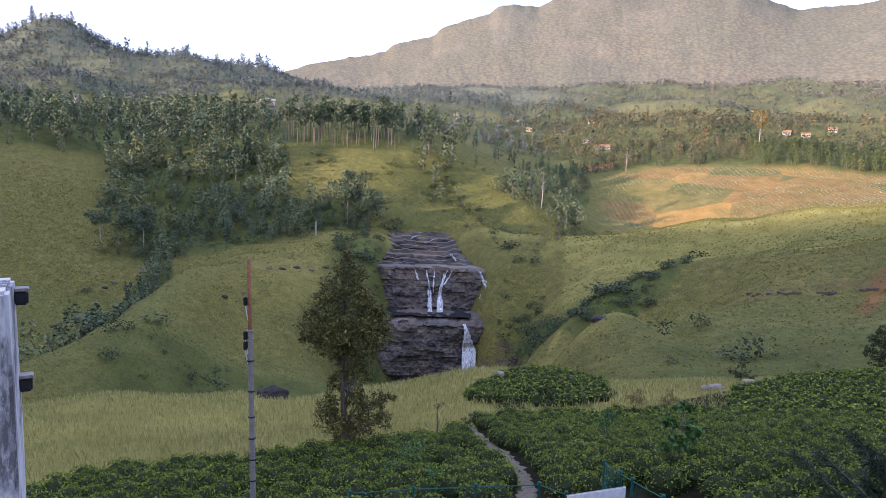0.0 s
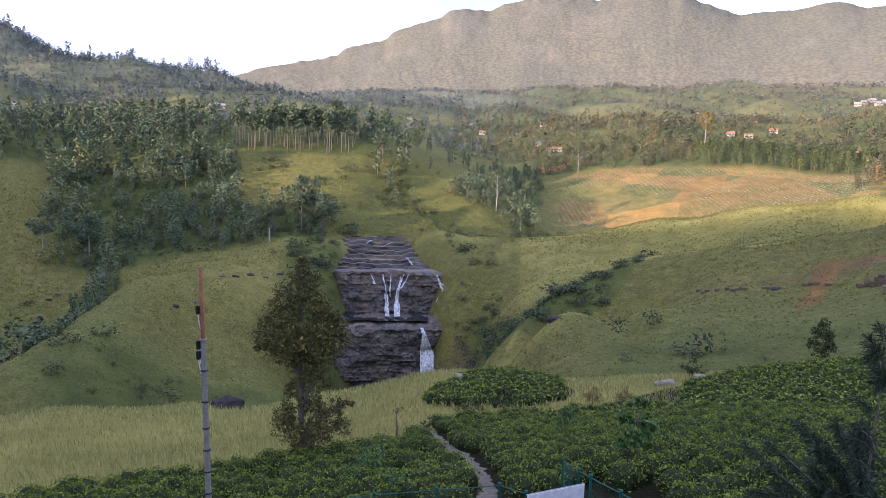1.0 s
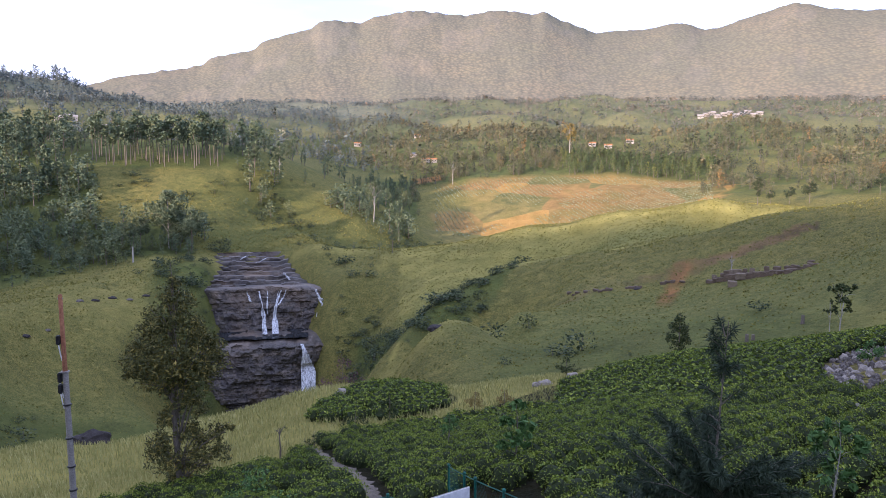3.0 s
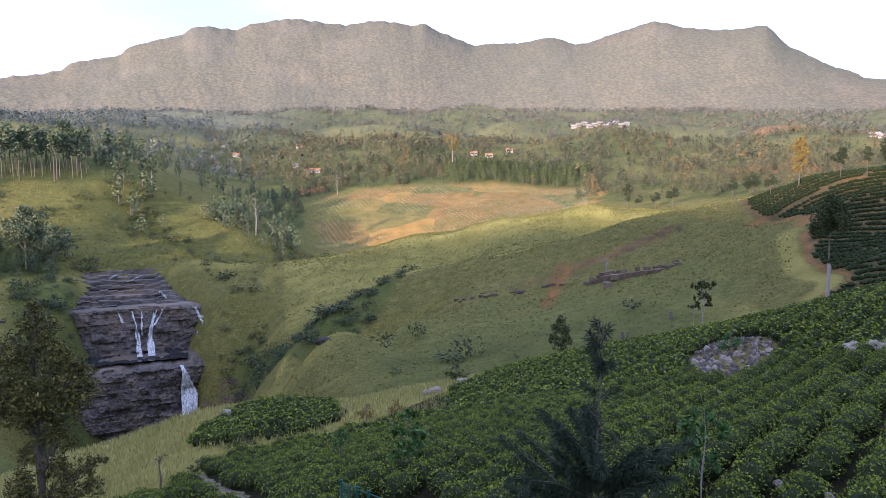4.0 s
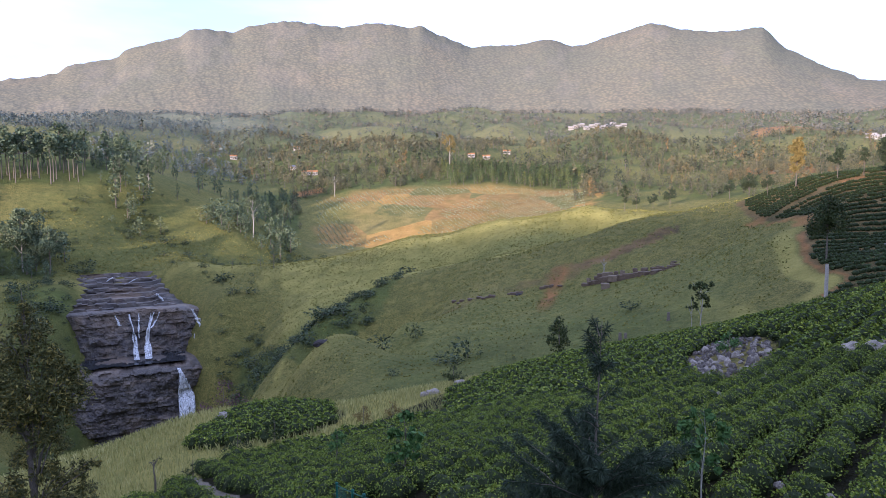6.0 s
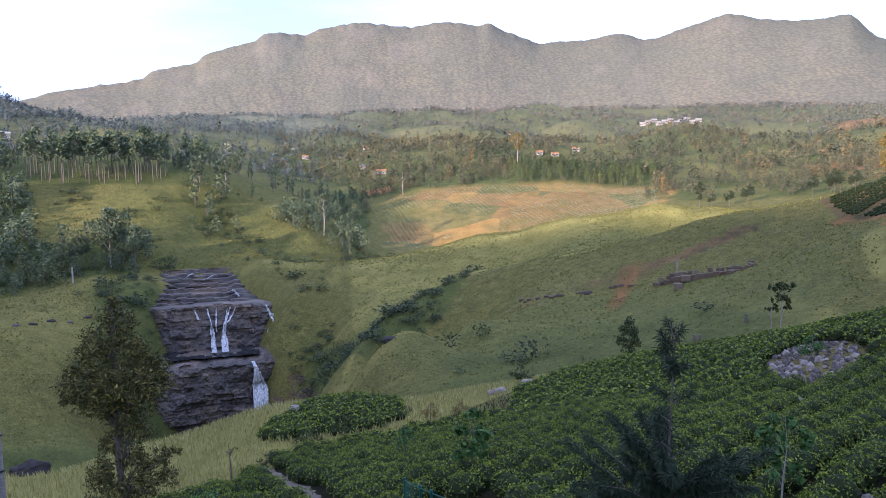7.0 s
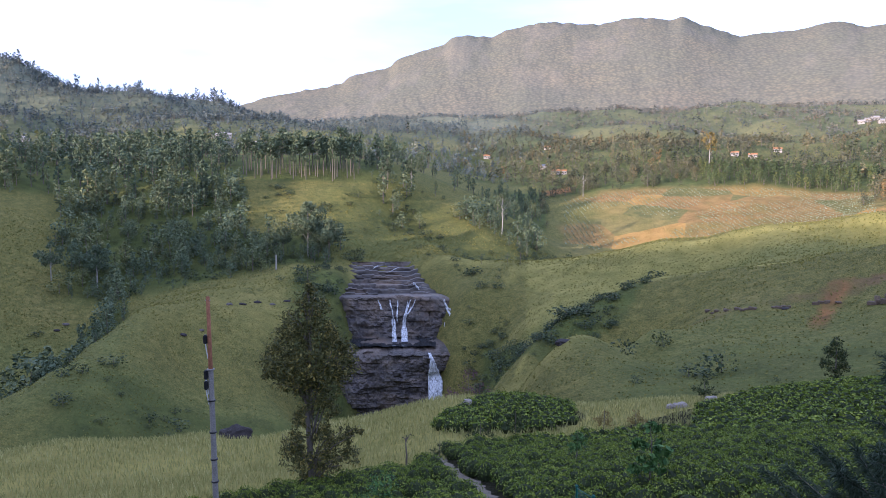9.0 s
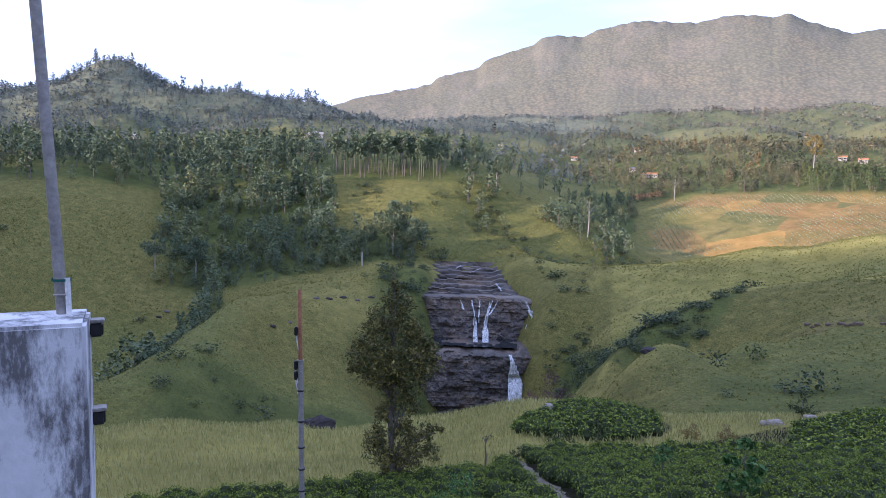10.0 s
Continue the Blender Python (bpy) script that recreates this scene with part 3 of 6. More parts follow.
def rough_height():
    g = np.zeros((len(DIST), len(AZ)))
    for i, d in enumerate(DIST):
        p = spread(AZ, np.full(len(AZ), d))
        r2 = ((p[:, None] - knots[None]) ** 2).sum(-1)
        g[i] = (kernel(r2) @ weight[:size_k] + weight[size_k] + p @ weight[size_k + 1:]) * (d + 15.0)
    return g


GRID = rough_height()
XX, YY = DIST[:, None] * np.sin(np.radians(AZ)), DIST[:, None] * np.cos(np.radians(AZ))
DD = np.repeat(DIST[:, None], len(AZ), 1)
relief = fbm(XX / 30, YY / 30, 5, 3, .55) * smoothstep(70, 170, DD) * 2.3 + fbm(XX / 7, YY / 7, 3, 5) * 0.14 * smoothstep(8, 25, DD)
relief += fbm(XX / 110, YY / 110, 4, 11) * smoothstep(560, 900, DD) * 20.0 + fbm(XX / 13, YY / 13, 3, 23) * 0.8 * smoothstep(90, 200, DD)
GRID = GRID + relief
DIST, GRID = np.r_[0.02, DIST], np.concatenate([np.full((1, len(AZ)), GRID[0].mean()), GRID])
XX, YY = DIST[:, None] * np.sin(np.radians(AZ)), DIST[:, None] * np.cos(np.radians(AZ))
DD = np.repeat(DIST[:, None], len(AZ), 1)


def ground(x, y):
    """Height of the land above the datum at x, y."""
    x, y = np.asarray(x, float), np.asarray(y, float)
    az, d = np.degrees(np.arctan2(x, y)), np.clip(np.hypot(x, y), DIST[0], DIST[-1] * 0.999)
    a = np.interp(az, AZ, np.arange(len(AZ)))
    b = np.interp(d, DIST, np.arange(len(DIST)))
    i, j = np.minimum(b.astype(int), len(DIST) - 2), np.minimum(a.astype(int), len(AZ) - 2)
    u, v = b - i, a - j
    z = (GRID[i, j] * (1 - v) + GRID[i, j + 1] * v) * (1 - u) + (GRID[i + 1, j] * (1 - v) + GRID[i + 1, j + 1] * v) * u
    return EYE + z


def on_ground(az, d, sink=0.0):
    x, y = d * math.sin(radians(az)), d * math.cos(radians(az))
    return (x, y, float(ground(x, y)) - sink)


def tea_limit(az):
    """Distance at which the tea garden stops, by bearing."""
    return np.interp(az, [-42, -34, -26, -18, -10, -3, 2, 6, 11, 13, 20, 26, 32, 40, 48, 58, 66], [27.5, 27.5, 28, 28.5, 29, 32, 36, 38, 40, 43, 52, 58, 64, 68, 70, 73, 75])


def knoll_tea(az, d):
    """Tea on the little knoll beyond the strip of straw grass."""
    return (np.abs((az - 6.3 - (d - 48) * 0.18) / 6.3) ** 2 + np.abs((d - 49.5) / 7.5) ** 2) < 1.0


def band(az, d, az0, az1, d0, d1, soft=0.1):
    w = soft * (az1 - az0)
    s = soft * (d1 - d0)
    return smoothstep(az0 - w, az0 + w, az) * (1 - smoothstep(az1 - w, az1 + w, az)) * smoothstep(d0 - s, d0 + s, d) * (1 - smoothstep(d1 - s, d1 + s, d))


def woods(az, d):
    """How thickly trees stand, 0 to 1."""
    x, y = d * np.sin(np.radians(az)), d * np.cos(np.radians(az))
    n = fbm(x / 70, y / 70, 3, 41)
    w = band(az, d, -43, -3, 470, 640, 0.06)
    w = np.maximum(w, band(az, d, -28.5, -8.5, 352, 470, 0.08) * (n > -0.6))
    w = w * (1 - ((az > -15.5) & (az < -3) & (d > 408) & (d < 474)))
    w = np.maximum(w, band(az, d, 5.2, 9.5, 490, 660, 0.06))
    w = np.maximum(w, band(az, d, 7.2, 8.9, 415, 500, 0.1) * 0.8)
    w = np.maximum(w, band(az, d, -4, 6, 395, 640, 0.1) * smoothstep(0.05, 0.3, n) * 0.45)
    w = np.maximum(w, band(az, d, -46, 69, 680, 1450, 0.03) * (.2 + .8 * smoothstep(-0.35, 0.1, n)))
    w = np.maximum(w, band(az, d, 33, 69, 500, 720, 0.04) * smoothstep(-0.4, 0.1, n))
    w = np.maximum(w, band(az, d, 9.5, 35, 625, 700, 0.04))
    gully = np.interp(az, [-40, -36, -32, -28, -25], [228, 240, 262, 298, 330])
    w = np.maximum(w, (np.abs(d - gully) < 24) * (az < -24.5) * (az > -43) * 0.8)
    return w


def scrub(az, d):
    """Bush-filled gullies and hill feet, 0 to 1."""
    g1 = np.interp(az, [3, 5, 8, 10, 13, 16, 20, 24], [272, 252, 220, 209, 213, 224, 262, 270])
    s = (np.abs(d - g1) < np.interp(az, [3, 10, 16, 24], [16, 20, 14, 6])) * (az > 4.2) * (az < 24) * 1.0
    s = np.maximum(s, band(az, d, -30, -9, 165, 218, 0.12) * 0.8)
    s = np.maximum(s, band(az, d, 3.6, 6.0, 250, 276, 0.3) * .6)
    s = np.maximum(s, band(az, d, -12, -7, 255, 335, 0.2))
    s = np.maximum(s, band(az, d, 15, 42, 96, 150, 0.2) * 0.55)
    s = np.maximum(s, band(az, d, -10, 10, 360, 470, 0.1) * 0.45)
    return s


def path_line(d):
    """Bearing of the footpath by distance."""
    return np.interp(d, [18, 22, 26, 30, 35], [6.5, 5.2, 3.6, 1.6, 0.2])


def terrace_edge(d):
    """Bearing at which the terraced tea begins, by distance: it bulges right where an earth bank crosses it."""
    return np.interp(d, [84, 92, 106, 116, 122, 126, 131, 140, 158, 170, 176, 186, 200, 216, 226], [47.2, 48.2, 49.0, 50.6, 52.6, 52.6, 51.2, 50.1, 49.6, 50.2, 50.0, 48.0, 46.4, 45.4, 45.2])


def build_ground():
    az, d = np.repeat(AZ[None], len(DIST), 0), DD
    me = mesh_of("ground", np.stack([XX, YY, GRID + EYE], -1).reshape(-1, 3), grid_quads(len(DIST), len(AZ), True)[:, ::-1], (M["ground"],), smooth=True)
    n1, n2 = fbm(XX / 9, YY / 9, 4, 51), fbm(XX / 40, YY / 40, 4, 57)
    layers = {}
    layers["straw"] = np.maximum(np.maximum(band(az, d, -60, 30, 26, 84, 0.05), band(az, d, 28, 50, 66, 86, 0.1)), 0.35 * band(az, d, -20, 50, 250, 360, 0.2) * (n2 > 0)) * np.clip(0.9 + 0.3 * n1, 0, 1)
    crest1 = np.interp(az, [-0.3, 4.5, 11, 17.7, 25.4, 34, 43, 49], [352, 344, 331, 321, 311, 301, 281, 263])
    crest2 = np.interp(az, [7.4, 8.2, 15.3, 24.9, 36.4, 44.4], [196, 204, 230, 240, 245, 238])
    # Pale dry grass along the crests, painted also for the light they catch.
    lit_rim = np.exp(-((d - crest1 + 2) / 4.5) ** 2) * (az > -1) * (az < 48) + 2.4 * np.exp(-((d - crest2 + .5) / 2.6) ** 2) * (az > 7) * (az < 43)
    layers["straw"] = np.clip(layers["straw"] + lit_rim * .4 + .3 * np.exp(-((d - 158) / 9.0) ** 2) * (az > 8) * (az < 17), 0, 1)
    # Straw tone lifts the dark spur: brightening put into the ground colour.
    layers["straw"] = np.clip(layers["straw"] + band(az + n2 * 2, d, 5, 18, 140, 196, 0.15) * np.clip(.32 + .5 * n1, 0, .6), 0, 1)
    # Hollows greener and darker: shade below the crests put into the colour.
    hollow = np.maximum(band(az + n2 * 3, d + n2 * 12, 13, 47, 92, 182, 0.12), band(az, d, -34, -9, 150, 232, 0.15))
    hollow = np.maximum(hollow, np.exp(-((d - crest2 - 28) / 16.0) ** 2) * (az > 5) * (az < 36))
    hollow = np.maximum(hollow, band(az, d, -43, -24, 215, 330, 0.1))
    layers["lush_shade"] = np.clip(hollow * (.85 + .5 * n1), 0, 1) * .7
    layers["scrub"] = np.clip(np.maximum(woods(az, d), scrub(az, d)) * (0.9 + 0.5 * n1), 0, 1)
    layers["crop"] = band(az + n2 * 5, d + n1 * 14, 12.5, 34, 420, 618, 0.05) * np.clip(1.0 + n1, .5, 1)
    cut = np.interp(az, [19, 24, 28, 31, 35, 40], [188, 190, 192, 196, 200, 210])
    layers["bare"] = np.clip((np.abs(d - cut) < 3.5 + 5 * n1) * (az > 19 + n2 * 3) * (az < 41) * np.clip(0.5 + n2 * 1.4, 0, .9) + (az > terrace_edge(d)) * (az < 70) * (d > 84) * (d < 228) * .75, 0, 1)
    layers["scar"] = np.clip(band(az + (196 - d) * .05 + n1 * .5, d, 30.7, 32.2, 172, 202, 0.25) * smoothstep(-.25, .2, n1 + .5 * fbm(XX / 3, YY / 3, 2, 59)) * .95
                             + band(az, d, 44, 52, 640, 720, 0.1) * 0.9 * (n2 > -0.3) + band(az, d, 46, 54, 1010, 1060, 0.1) + band(az, d, 9.5, 11.5, 640, 665, 0.1)
                             + (np.abs(az - terrace_edge(d) - .1) < .22 + .25 * n1) * (d > 118) * (d < 162) * .75 + (np.abs(az - terrace_edge(d) + .3) < .5 + n1) * (d > 168) * (d < 200) * .7
                             + band(az, d, 49.5, 54.0, 196, 200, 0.2) * (n1 > -.1) * .8, 0, 1)
    layers["straw"] = np.clip(layers["straw"] + band(az - terrace_edge(d) + n1 * .3, d, -1.9, -.35, 118, 166, 0.15) * .8 + band(az + (d - 130) * .22, d, 41.5, 44.5, 104, 150, 0.2) * np.clip(.5 + n1, 0, .7), 0, 1)
    # Painted haze tint, stronger with distance and on the left.
    layers["far_haze"] = smoothstep(780, 1150, d) * (0.75 - .45 * smoothstep(4, 12, az)) + 0.08 * smoothstep(450, 780, d)
    # Where the tea soil with its painted shade lies.
    layers["shaded_loam"] = np.clip((d < tea_limit(az) + n1) * (d > 4) * 1.0 + knoll_tea(az, d), 0, 1)
    trod = (np.abs(az - path_line(d)) < 13.0 / d) & (d > 15) & (d < 36)
    layers["shaded_loam"] = np.where(trod, 0, layers["shaded_loam"])
    heap = ((az - 45.2) / 3.3) ** 2 + ((d - 42.8) / 6.8) ** 2 < 1
    layers["shaded_loam"] = np.where(heap, 0, layers["shaded_loam"])
    layers["bare"] = np.where(trod, .9, np.where(heap, np.clip(.35 + .6 * n1, 0, .7), layers["bare"]))
    # Band behind the front crest lightened: brighter light painted with the straw tone.
    layers["straw"] = np.clip(layers["straw"] + .3 * (d > crest2 + 14) * (d < crest1 + 4) * (az > 8) * (az < 40), 0, 1)
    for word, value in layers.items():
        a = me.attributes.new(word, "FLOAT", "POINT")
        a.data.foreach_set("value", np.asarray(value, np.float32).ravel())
    tagged(new("ground", me), "grassy hill country cut by a gorge", "ground", kind="structure")


build_ground()


def mountain(name, label, crest, near, far, seed, step=0.12):
    """A range whose crest line is given by bearing and slope of sight; its flank falls from far to near with spurs."""
    a = np.arange(crest[0][0], crest[-1][0], step)
    top = np.interp(a, [c[0] for c in crest], [c[1] for c in crest])
    rows = 110
    t = np.linspace(0, 1, rows)[:, None]
    spur = fbm(a[None] / 6.5 + 2.2 * t + seed, t * 2.2 - a[None] / 9, 3, seed + 1) + 0.25 * fbm(a[None] / 1.6 + 2.5 * t, t * 5.0, 3, seed + 3)
    fine = fbm(a[None] * 3.2 + 4 * t, t * 22, 4, seed + 2, 0.6)
    d = near + (far - near) * t - spur * 22 * np.sin(np.pi * np.clip(t, 0, 1)) ** 0.8
    rise = 0.18 * t + 0.82 * smoothstep(0.0, 1.0, t) ** 1.15
    for _ in range(2):
        top[1:-1] = (top[:-2] + 2 * top[1:-1] + top[2:]) / 4
    body = np.convolve(np.pad(top, 40, mode="edge"), np.hanning(81) / np.hanning(81).sum(), "valid")
    blend = smoothstep(.62, 1, t)
    slope = 0.02 + (body[None] * (1 - blend) + top[None] * blend - 0.02) * np.clip(rise, 0, 1) + (fbm(a * 1.7, a * 0 + seed, 4, seed) * 0.002)[None] * smoothstep(.86, 1, t)
    z = slope * (near + (far - near) * t) + fine * 2.2 * np.sin(np.pi * t)
    p = np.stack([d * np.sin(np.radians(a)), d * np.cos(np.radians(a)), EYE + z], -1)
    back = p[-1].copy()
    back[:, :2] *= 1.12
    back[:, 2] -= 260
    p = np.concatenate([p, back[None]])
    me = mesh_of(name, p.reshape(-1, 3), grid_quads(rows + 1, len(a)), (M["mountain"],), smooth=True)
    crag = smoothstep(0.12, 0.4, fbm(a[None] / 1.7 + 0 * t, t * 8.0 + 9, 4, seed + 5)) * smoothstep(0.45, 0.7, t) * 0.22
    crag = np.concatenate([crag, crag[-1:]])
    me.attributes.new("crag", "FLOAT", "POINT").data.foreach_set("value", crag.astype(np.float32).ravel())
    tagged(new(name, me), label, "mountain", kind="structure")


STEEP_END = [(47.1, .198), (48.1, .178), (50.4, .154), (53.1, .131), (56.4, .122), (57.4, .116), (59.1, .105), (63, .09), (74, .05)]
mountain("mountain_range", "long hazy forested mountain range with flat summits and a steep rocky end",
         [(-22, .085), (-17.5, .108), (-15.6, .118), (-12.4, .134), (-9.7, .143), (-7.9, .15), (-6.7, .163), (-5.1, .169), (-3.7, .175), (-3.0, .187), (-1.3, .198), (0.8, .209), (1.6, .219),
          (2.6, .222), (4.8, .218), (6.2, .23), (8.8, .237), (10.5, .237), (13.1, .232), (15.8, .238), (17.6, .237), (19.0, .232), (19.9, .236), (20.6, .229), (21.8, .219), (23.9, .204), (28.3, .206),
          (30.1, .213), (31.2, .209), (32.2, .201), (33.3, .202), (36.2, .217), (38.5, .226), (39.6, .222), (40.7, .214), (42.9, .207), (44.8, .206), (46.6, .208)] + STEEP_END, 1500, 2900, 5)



# ---- the falls ----
def rock_point(az, slope, out=0.0):
    """A point on the stepped rock face of the falls."""
    az, slope = np.broadcast_arrays(np.asarray(az, float), np.asarray(slope, float))
    d = np.interp(-slope, [.108, .117, .135, .157, .161, .190, .224, .229, .242, .250, .30, .44], [356, 338, 324, 306, 301, 298.5, 296.5, 288, 279, 275, 271, 262])
    z = slope * 290
    shelf = np.floor((-slope - .108) / .0068 + 0.6 * fbm(az * 0.7, az * 0, 2, 69))
    d = np.where(-slope < .158, 356 - np.clip(shelf, 0, 8) * 6.6 - np.clip((-slope - .108) / .05, 0, 1) * 2, d)
    course = np.floor(z / 2.3 + 0.9 * fbm(az * 0.25, z * 0.02, 2, 68) + 0.4 * fbm(az * 0.8, z * 0.05, 2, 70))
    block = smooth_noise(az * 0.55 + course * 0.37, course, 71)
    joint = smooth_noise(np.floor(az * 0.9 + course * 0.61), course * 0.5, 74)
    bold = np.where(-slope < .158, 0.45, 1.0)
    d = d + bold * ((block - 0.5) * 2.4 + (joint - 0.5) * 1.3 + fbm(az * 0.5, z * 0.06, 3, 72) * 3.4 + fbm(az * 2.2, z * 0.5, 4, 73, .6) * 1.5)
    return at(az, d - out, slope)


def build_falls():
    face = thing("waterfall_rock_face", tuple(on_ground(-3, 262)), "dark wet stepped rock cliff of the waterfall", "cliff", kind="structure")
    rows, cols = 210, 190
    s = np.linspace(-.108, -.43, rows)[:, None]
    left = np.interp(-s, [.108, .12, .16, .23, .30, .43], [-7.4, -7.8, -9.2, -9.8, -10.4, -10.8])
    right = np.interp(-s, [.108, .12, .145, .155, .165, .18, .20, .23, .30, .43], [-1.4, -.9, 0, .7, 2.0, 2.6, 2.9, 2.9, 2.7, 2.4])
    u = np.linspace(0, 1, cols)[None]
    edge = np.abs(u * 2 - 1) ** 6
    p = rock_point(left + (right - left) * u, s + 0 * u, -16 * edge)
    inv = face.matrix_world.inverted()
    shift = np.array(inv.translation)
    part_np("rock_face", p.reshape(-1, 3) + shift, grid_quads(rows, cols), M["cliff"], face, smooth=False)
    river = thing("waterfall", tuple(on_ground(-3, 262)), "white water falling in strands over dark rock", "waterfall")

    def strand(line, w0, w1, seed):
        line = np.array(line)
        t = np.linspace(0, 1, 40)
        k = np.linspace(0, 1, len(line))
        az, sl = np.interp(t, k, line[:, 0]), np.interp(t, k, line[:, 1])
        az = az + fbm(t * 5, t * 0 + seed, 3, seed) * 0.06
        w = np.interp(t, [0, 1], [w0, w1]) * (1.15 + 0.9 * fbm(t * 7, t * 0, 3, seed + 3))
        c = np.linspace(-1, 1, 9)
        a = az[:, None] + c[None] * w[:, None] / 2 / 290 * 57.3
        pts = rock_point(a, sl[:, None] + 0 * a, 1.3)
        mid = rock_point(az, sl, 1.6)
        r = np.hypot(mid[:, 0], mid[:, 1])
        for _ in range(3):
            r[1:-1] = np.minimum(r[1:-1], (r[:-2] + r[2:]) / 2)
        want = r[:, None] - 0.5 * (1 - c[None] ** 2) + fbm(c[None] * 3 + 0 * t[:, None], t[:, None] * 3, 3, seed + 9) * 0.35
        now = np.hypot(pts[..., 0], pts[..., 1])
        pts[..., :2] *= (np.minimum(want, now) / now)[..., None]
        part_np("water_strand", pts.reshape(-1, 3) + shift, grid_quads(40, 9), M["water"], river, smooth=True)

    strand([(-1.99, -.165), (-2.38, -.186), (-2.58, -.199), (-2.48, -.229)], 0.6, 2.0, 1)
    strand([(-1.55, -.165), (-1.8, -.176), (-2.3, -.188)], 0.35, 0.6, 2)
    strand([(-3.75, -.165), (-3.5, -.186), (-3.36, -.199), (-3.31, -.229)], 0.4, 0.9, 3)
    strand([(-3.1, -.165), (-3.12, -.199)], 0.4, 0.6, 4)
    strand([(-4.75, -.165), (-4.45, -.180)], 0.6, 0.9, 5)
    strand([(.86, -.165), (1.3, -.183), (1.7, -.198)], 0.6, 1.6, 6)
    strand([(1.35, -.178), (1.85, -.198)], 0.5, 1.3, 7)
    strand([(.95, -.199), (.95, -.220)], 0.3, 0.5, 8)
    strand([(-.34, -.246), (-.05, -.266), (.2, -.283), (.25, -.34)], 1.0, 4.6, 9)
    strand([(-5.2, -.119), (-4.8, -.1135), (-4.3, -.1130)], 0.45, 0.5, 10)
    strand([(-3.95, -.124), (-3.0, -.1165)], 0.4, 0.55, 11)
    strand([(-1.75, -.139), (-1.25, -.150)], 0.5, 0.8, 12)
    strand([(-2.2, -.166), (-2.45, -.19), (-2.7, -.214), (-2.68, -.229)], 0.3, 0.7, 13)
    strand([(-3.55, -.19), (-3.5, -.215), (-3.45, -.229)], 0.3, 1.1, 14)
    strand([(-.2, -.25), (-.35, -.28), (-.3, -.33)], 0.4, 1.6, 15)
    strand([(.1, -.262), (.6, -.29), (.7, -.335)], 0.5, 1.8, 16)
    pool = thing("plunge_pool", tuple(at(-3.3, 286, -.2295)), "dark still pool on a rock ledge", "pool")
    a = np.linspace(-7.2, 0.2, 30)
    p = np.stack([at(a, 295.5, -.2285 * 290 / 295.5), at(a, 279.5 + fbm(a, a * 0, 3, 5) * 2, -.2285 * 290 / 279.5)])
    p[..., 2] = EYE - .2285 * 290 + 0.3
    M["pool"] = surface("dark_pool_water", (0.01, 0.012, 0.014), (0.03, 0.034, 0.04), 0.3, 0.12, 0.1, 0.02)
    part_np("water_surface", p.reshape(-1, 3) - np.array(pool.matrix_world.translation), grid_quads(2, 30), M["pool"], pool)


build_falls()


# ---- woods, tea and grass ----
def crown_cards(kind, r, n):
    """Verts, quads and material index (0 leaf, 1 bark) of one tree of unit height."""
    pieces, idx = [], []
    trunk_top = 0.62 if kind == "tall" else 0.4
    v, q = tube([(0, 0, -0.06), (0.01, 0, trunk_top * 0.6), (0.0, 0.015, trunk_top + 0.2)], (0.018, 0.014, 0.006), 4)
    pieces.append((v, q))
    idx.append(np.ones(len(q), int))
    if kind == "tall":
        lobes = [((r.uniform(-.08, .08), r.uniform(-.08, .08), z), (.13 * s, .13 * s, .09)) for z, s in ((.24, .55), (.38, .8), (.5, .95), (.62, 1.0), (.74, .95), (.86, .7), (.95, .4))]
    elif kind == "cone":
        lobes = [((0, 0, z), (.17 * s, .17 * s, .1)) for z, s in ((.25, 1.0), (.42, .95), (.58, .8), (.74, .6), (.9, .3))]
    elif kind == "bush":
        lobes = [((r.uniform(-.35, .35), r.uniform(-.35, .35), .45), (.45, .45, .45)) for _ in range(3)]
    else:
        lobes = [((r.uniform(-.2, .2) * s, r.uniform(-.2, .2) * s, z), (.2 * s, .2 * s, .15)) for z, s in ((.16, .8), (.3, 1.1), (.42, 1.2), (.5, 1.1), (.62, 1.1), (.74, .9), (.86, .6))]
    per = n // len(lobes)
    size = {"tall": .038 if n > 100 else .07, "cone": .05, "bush": .08, "round": .043 if n > 100 else .08 if n > 30 else .12}[kind]
    for c, rad in lobes:
        v, q = leaves(blob_points(per, r, c, rad, 0.5), size, r, 0.4, 0.7)
        pieces.append((v, q))
        idx.append(np.zeros(len(q), int))
    v, q = join(pieces)
    return v, q, np.concatenate(idx)


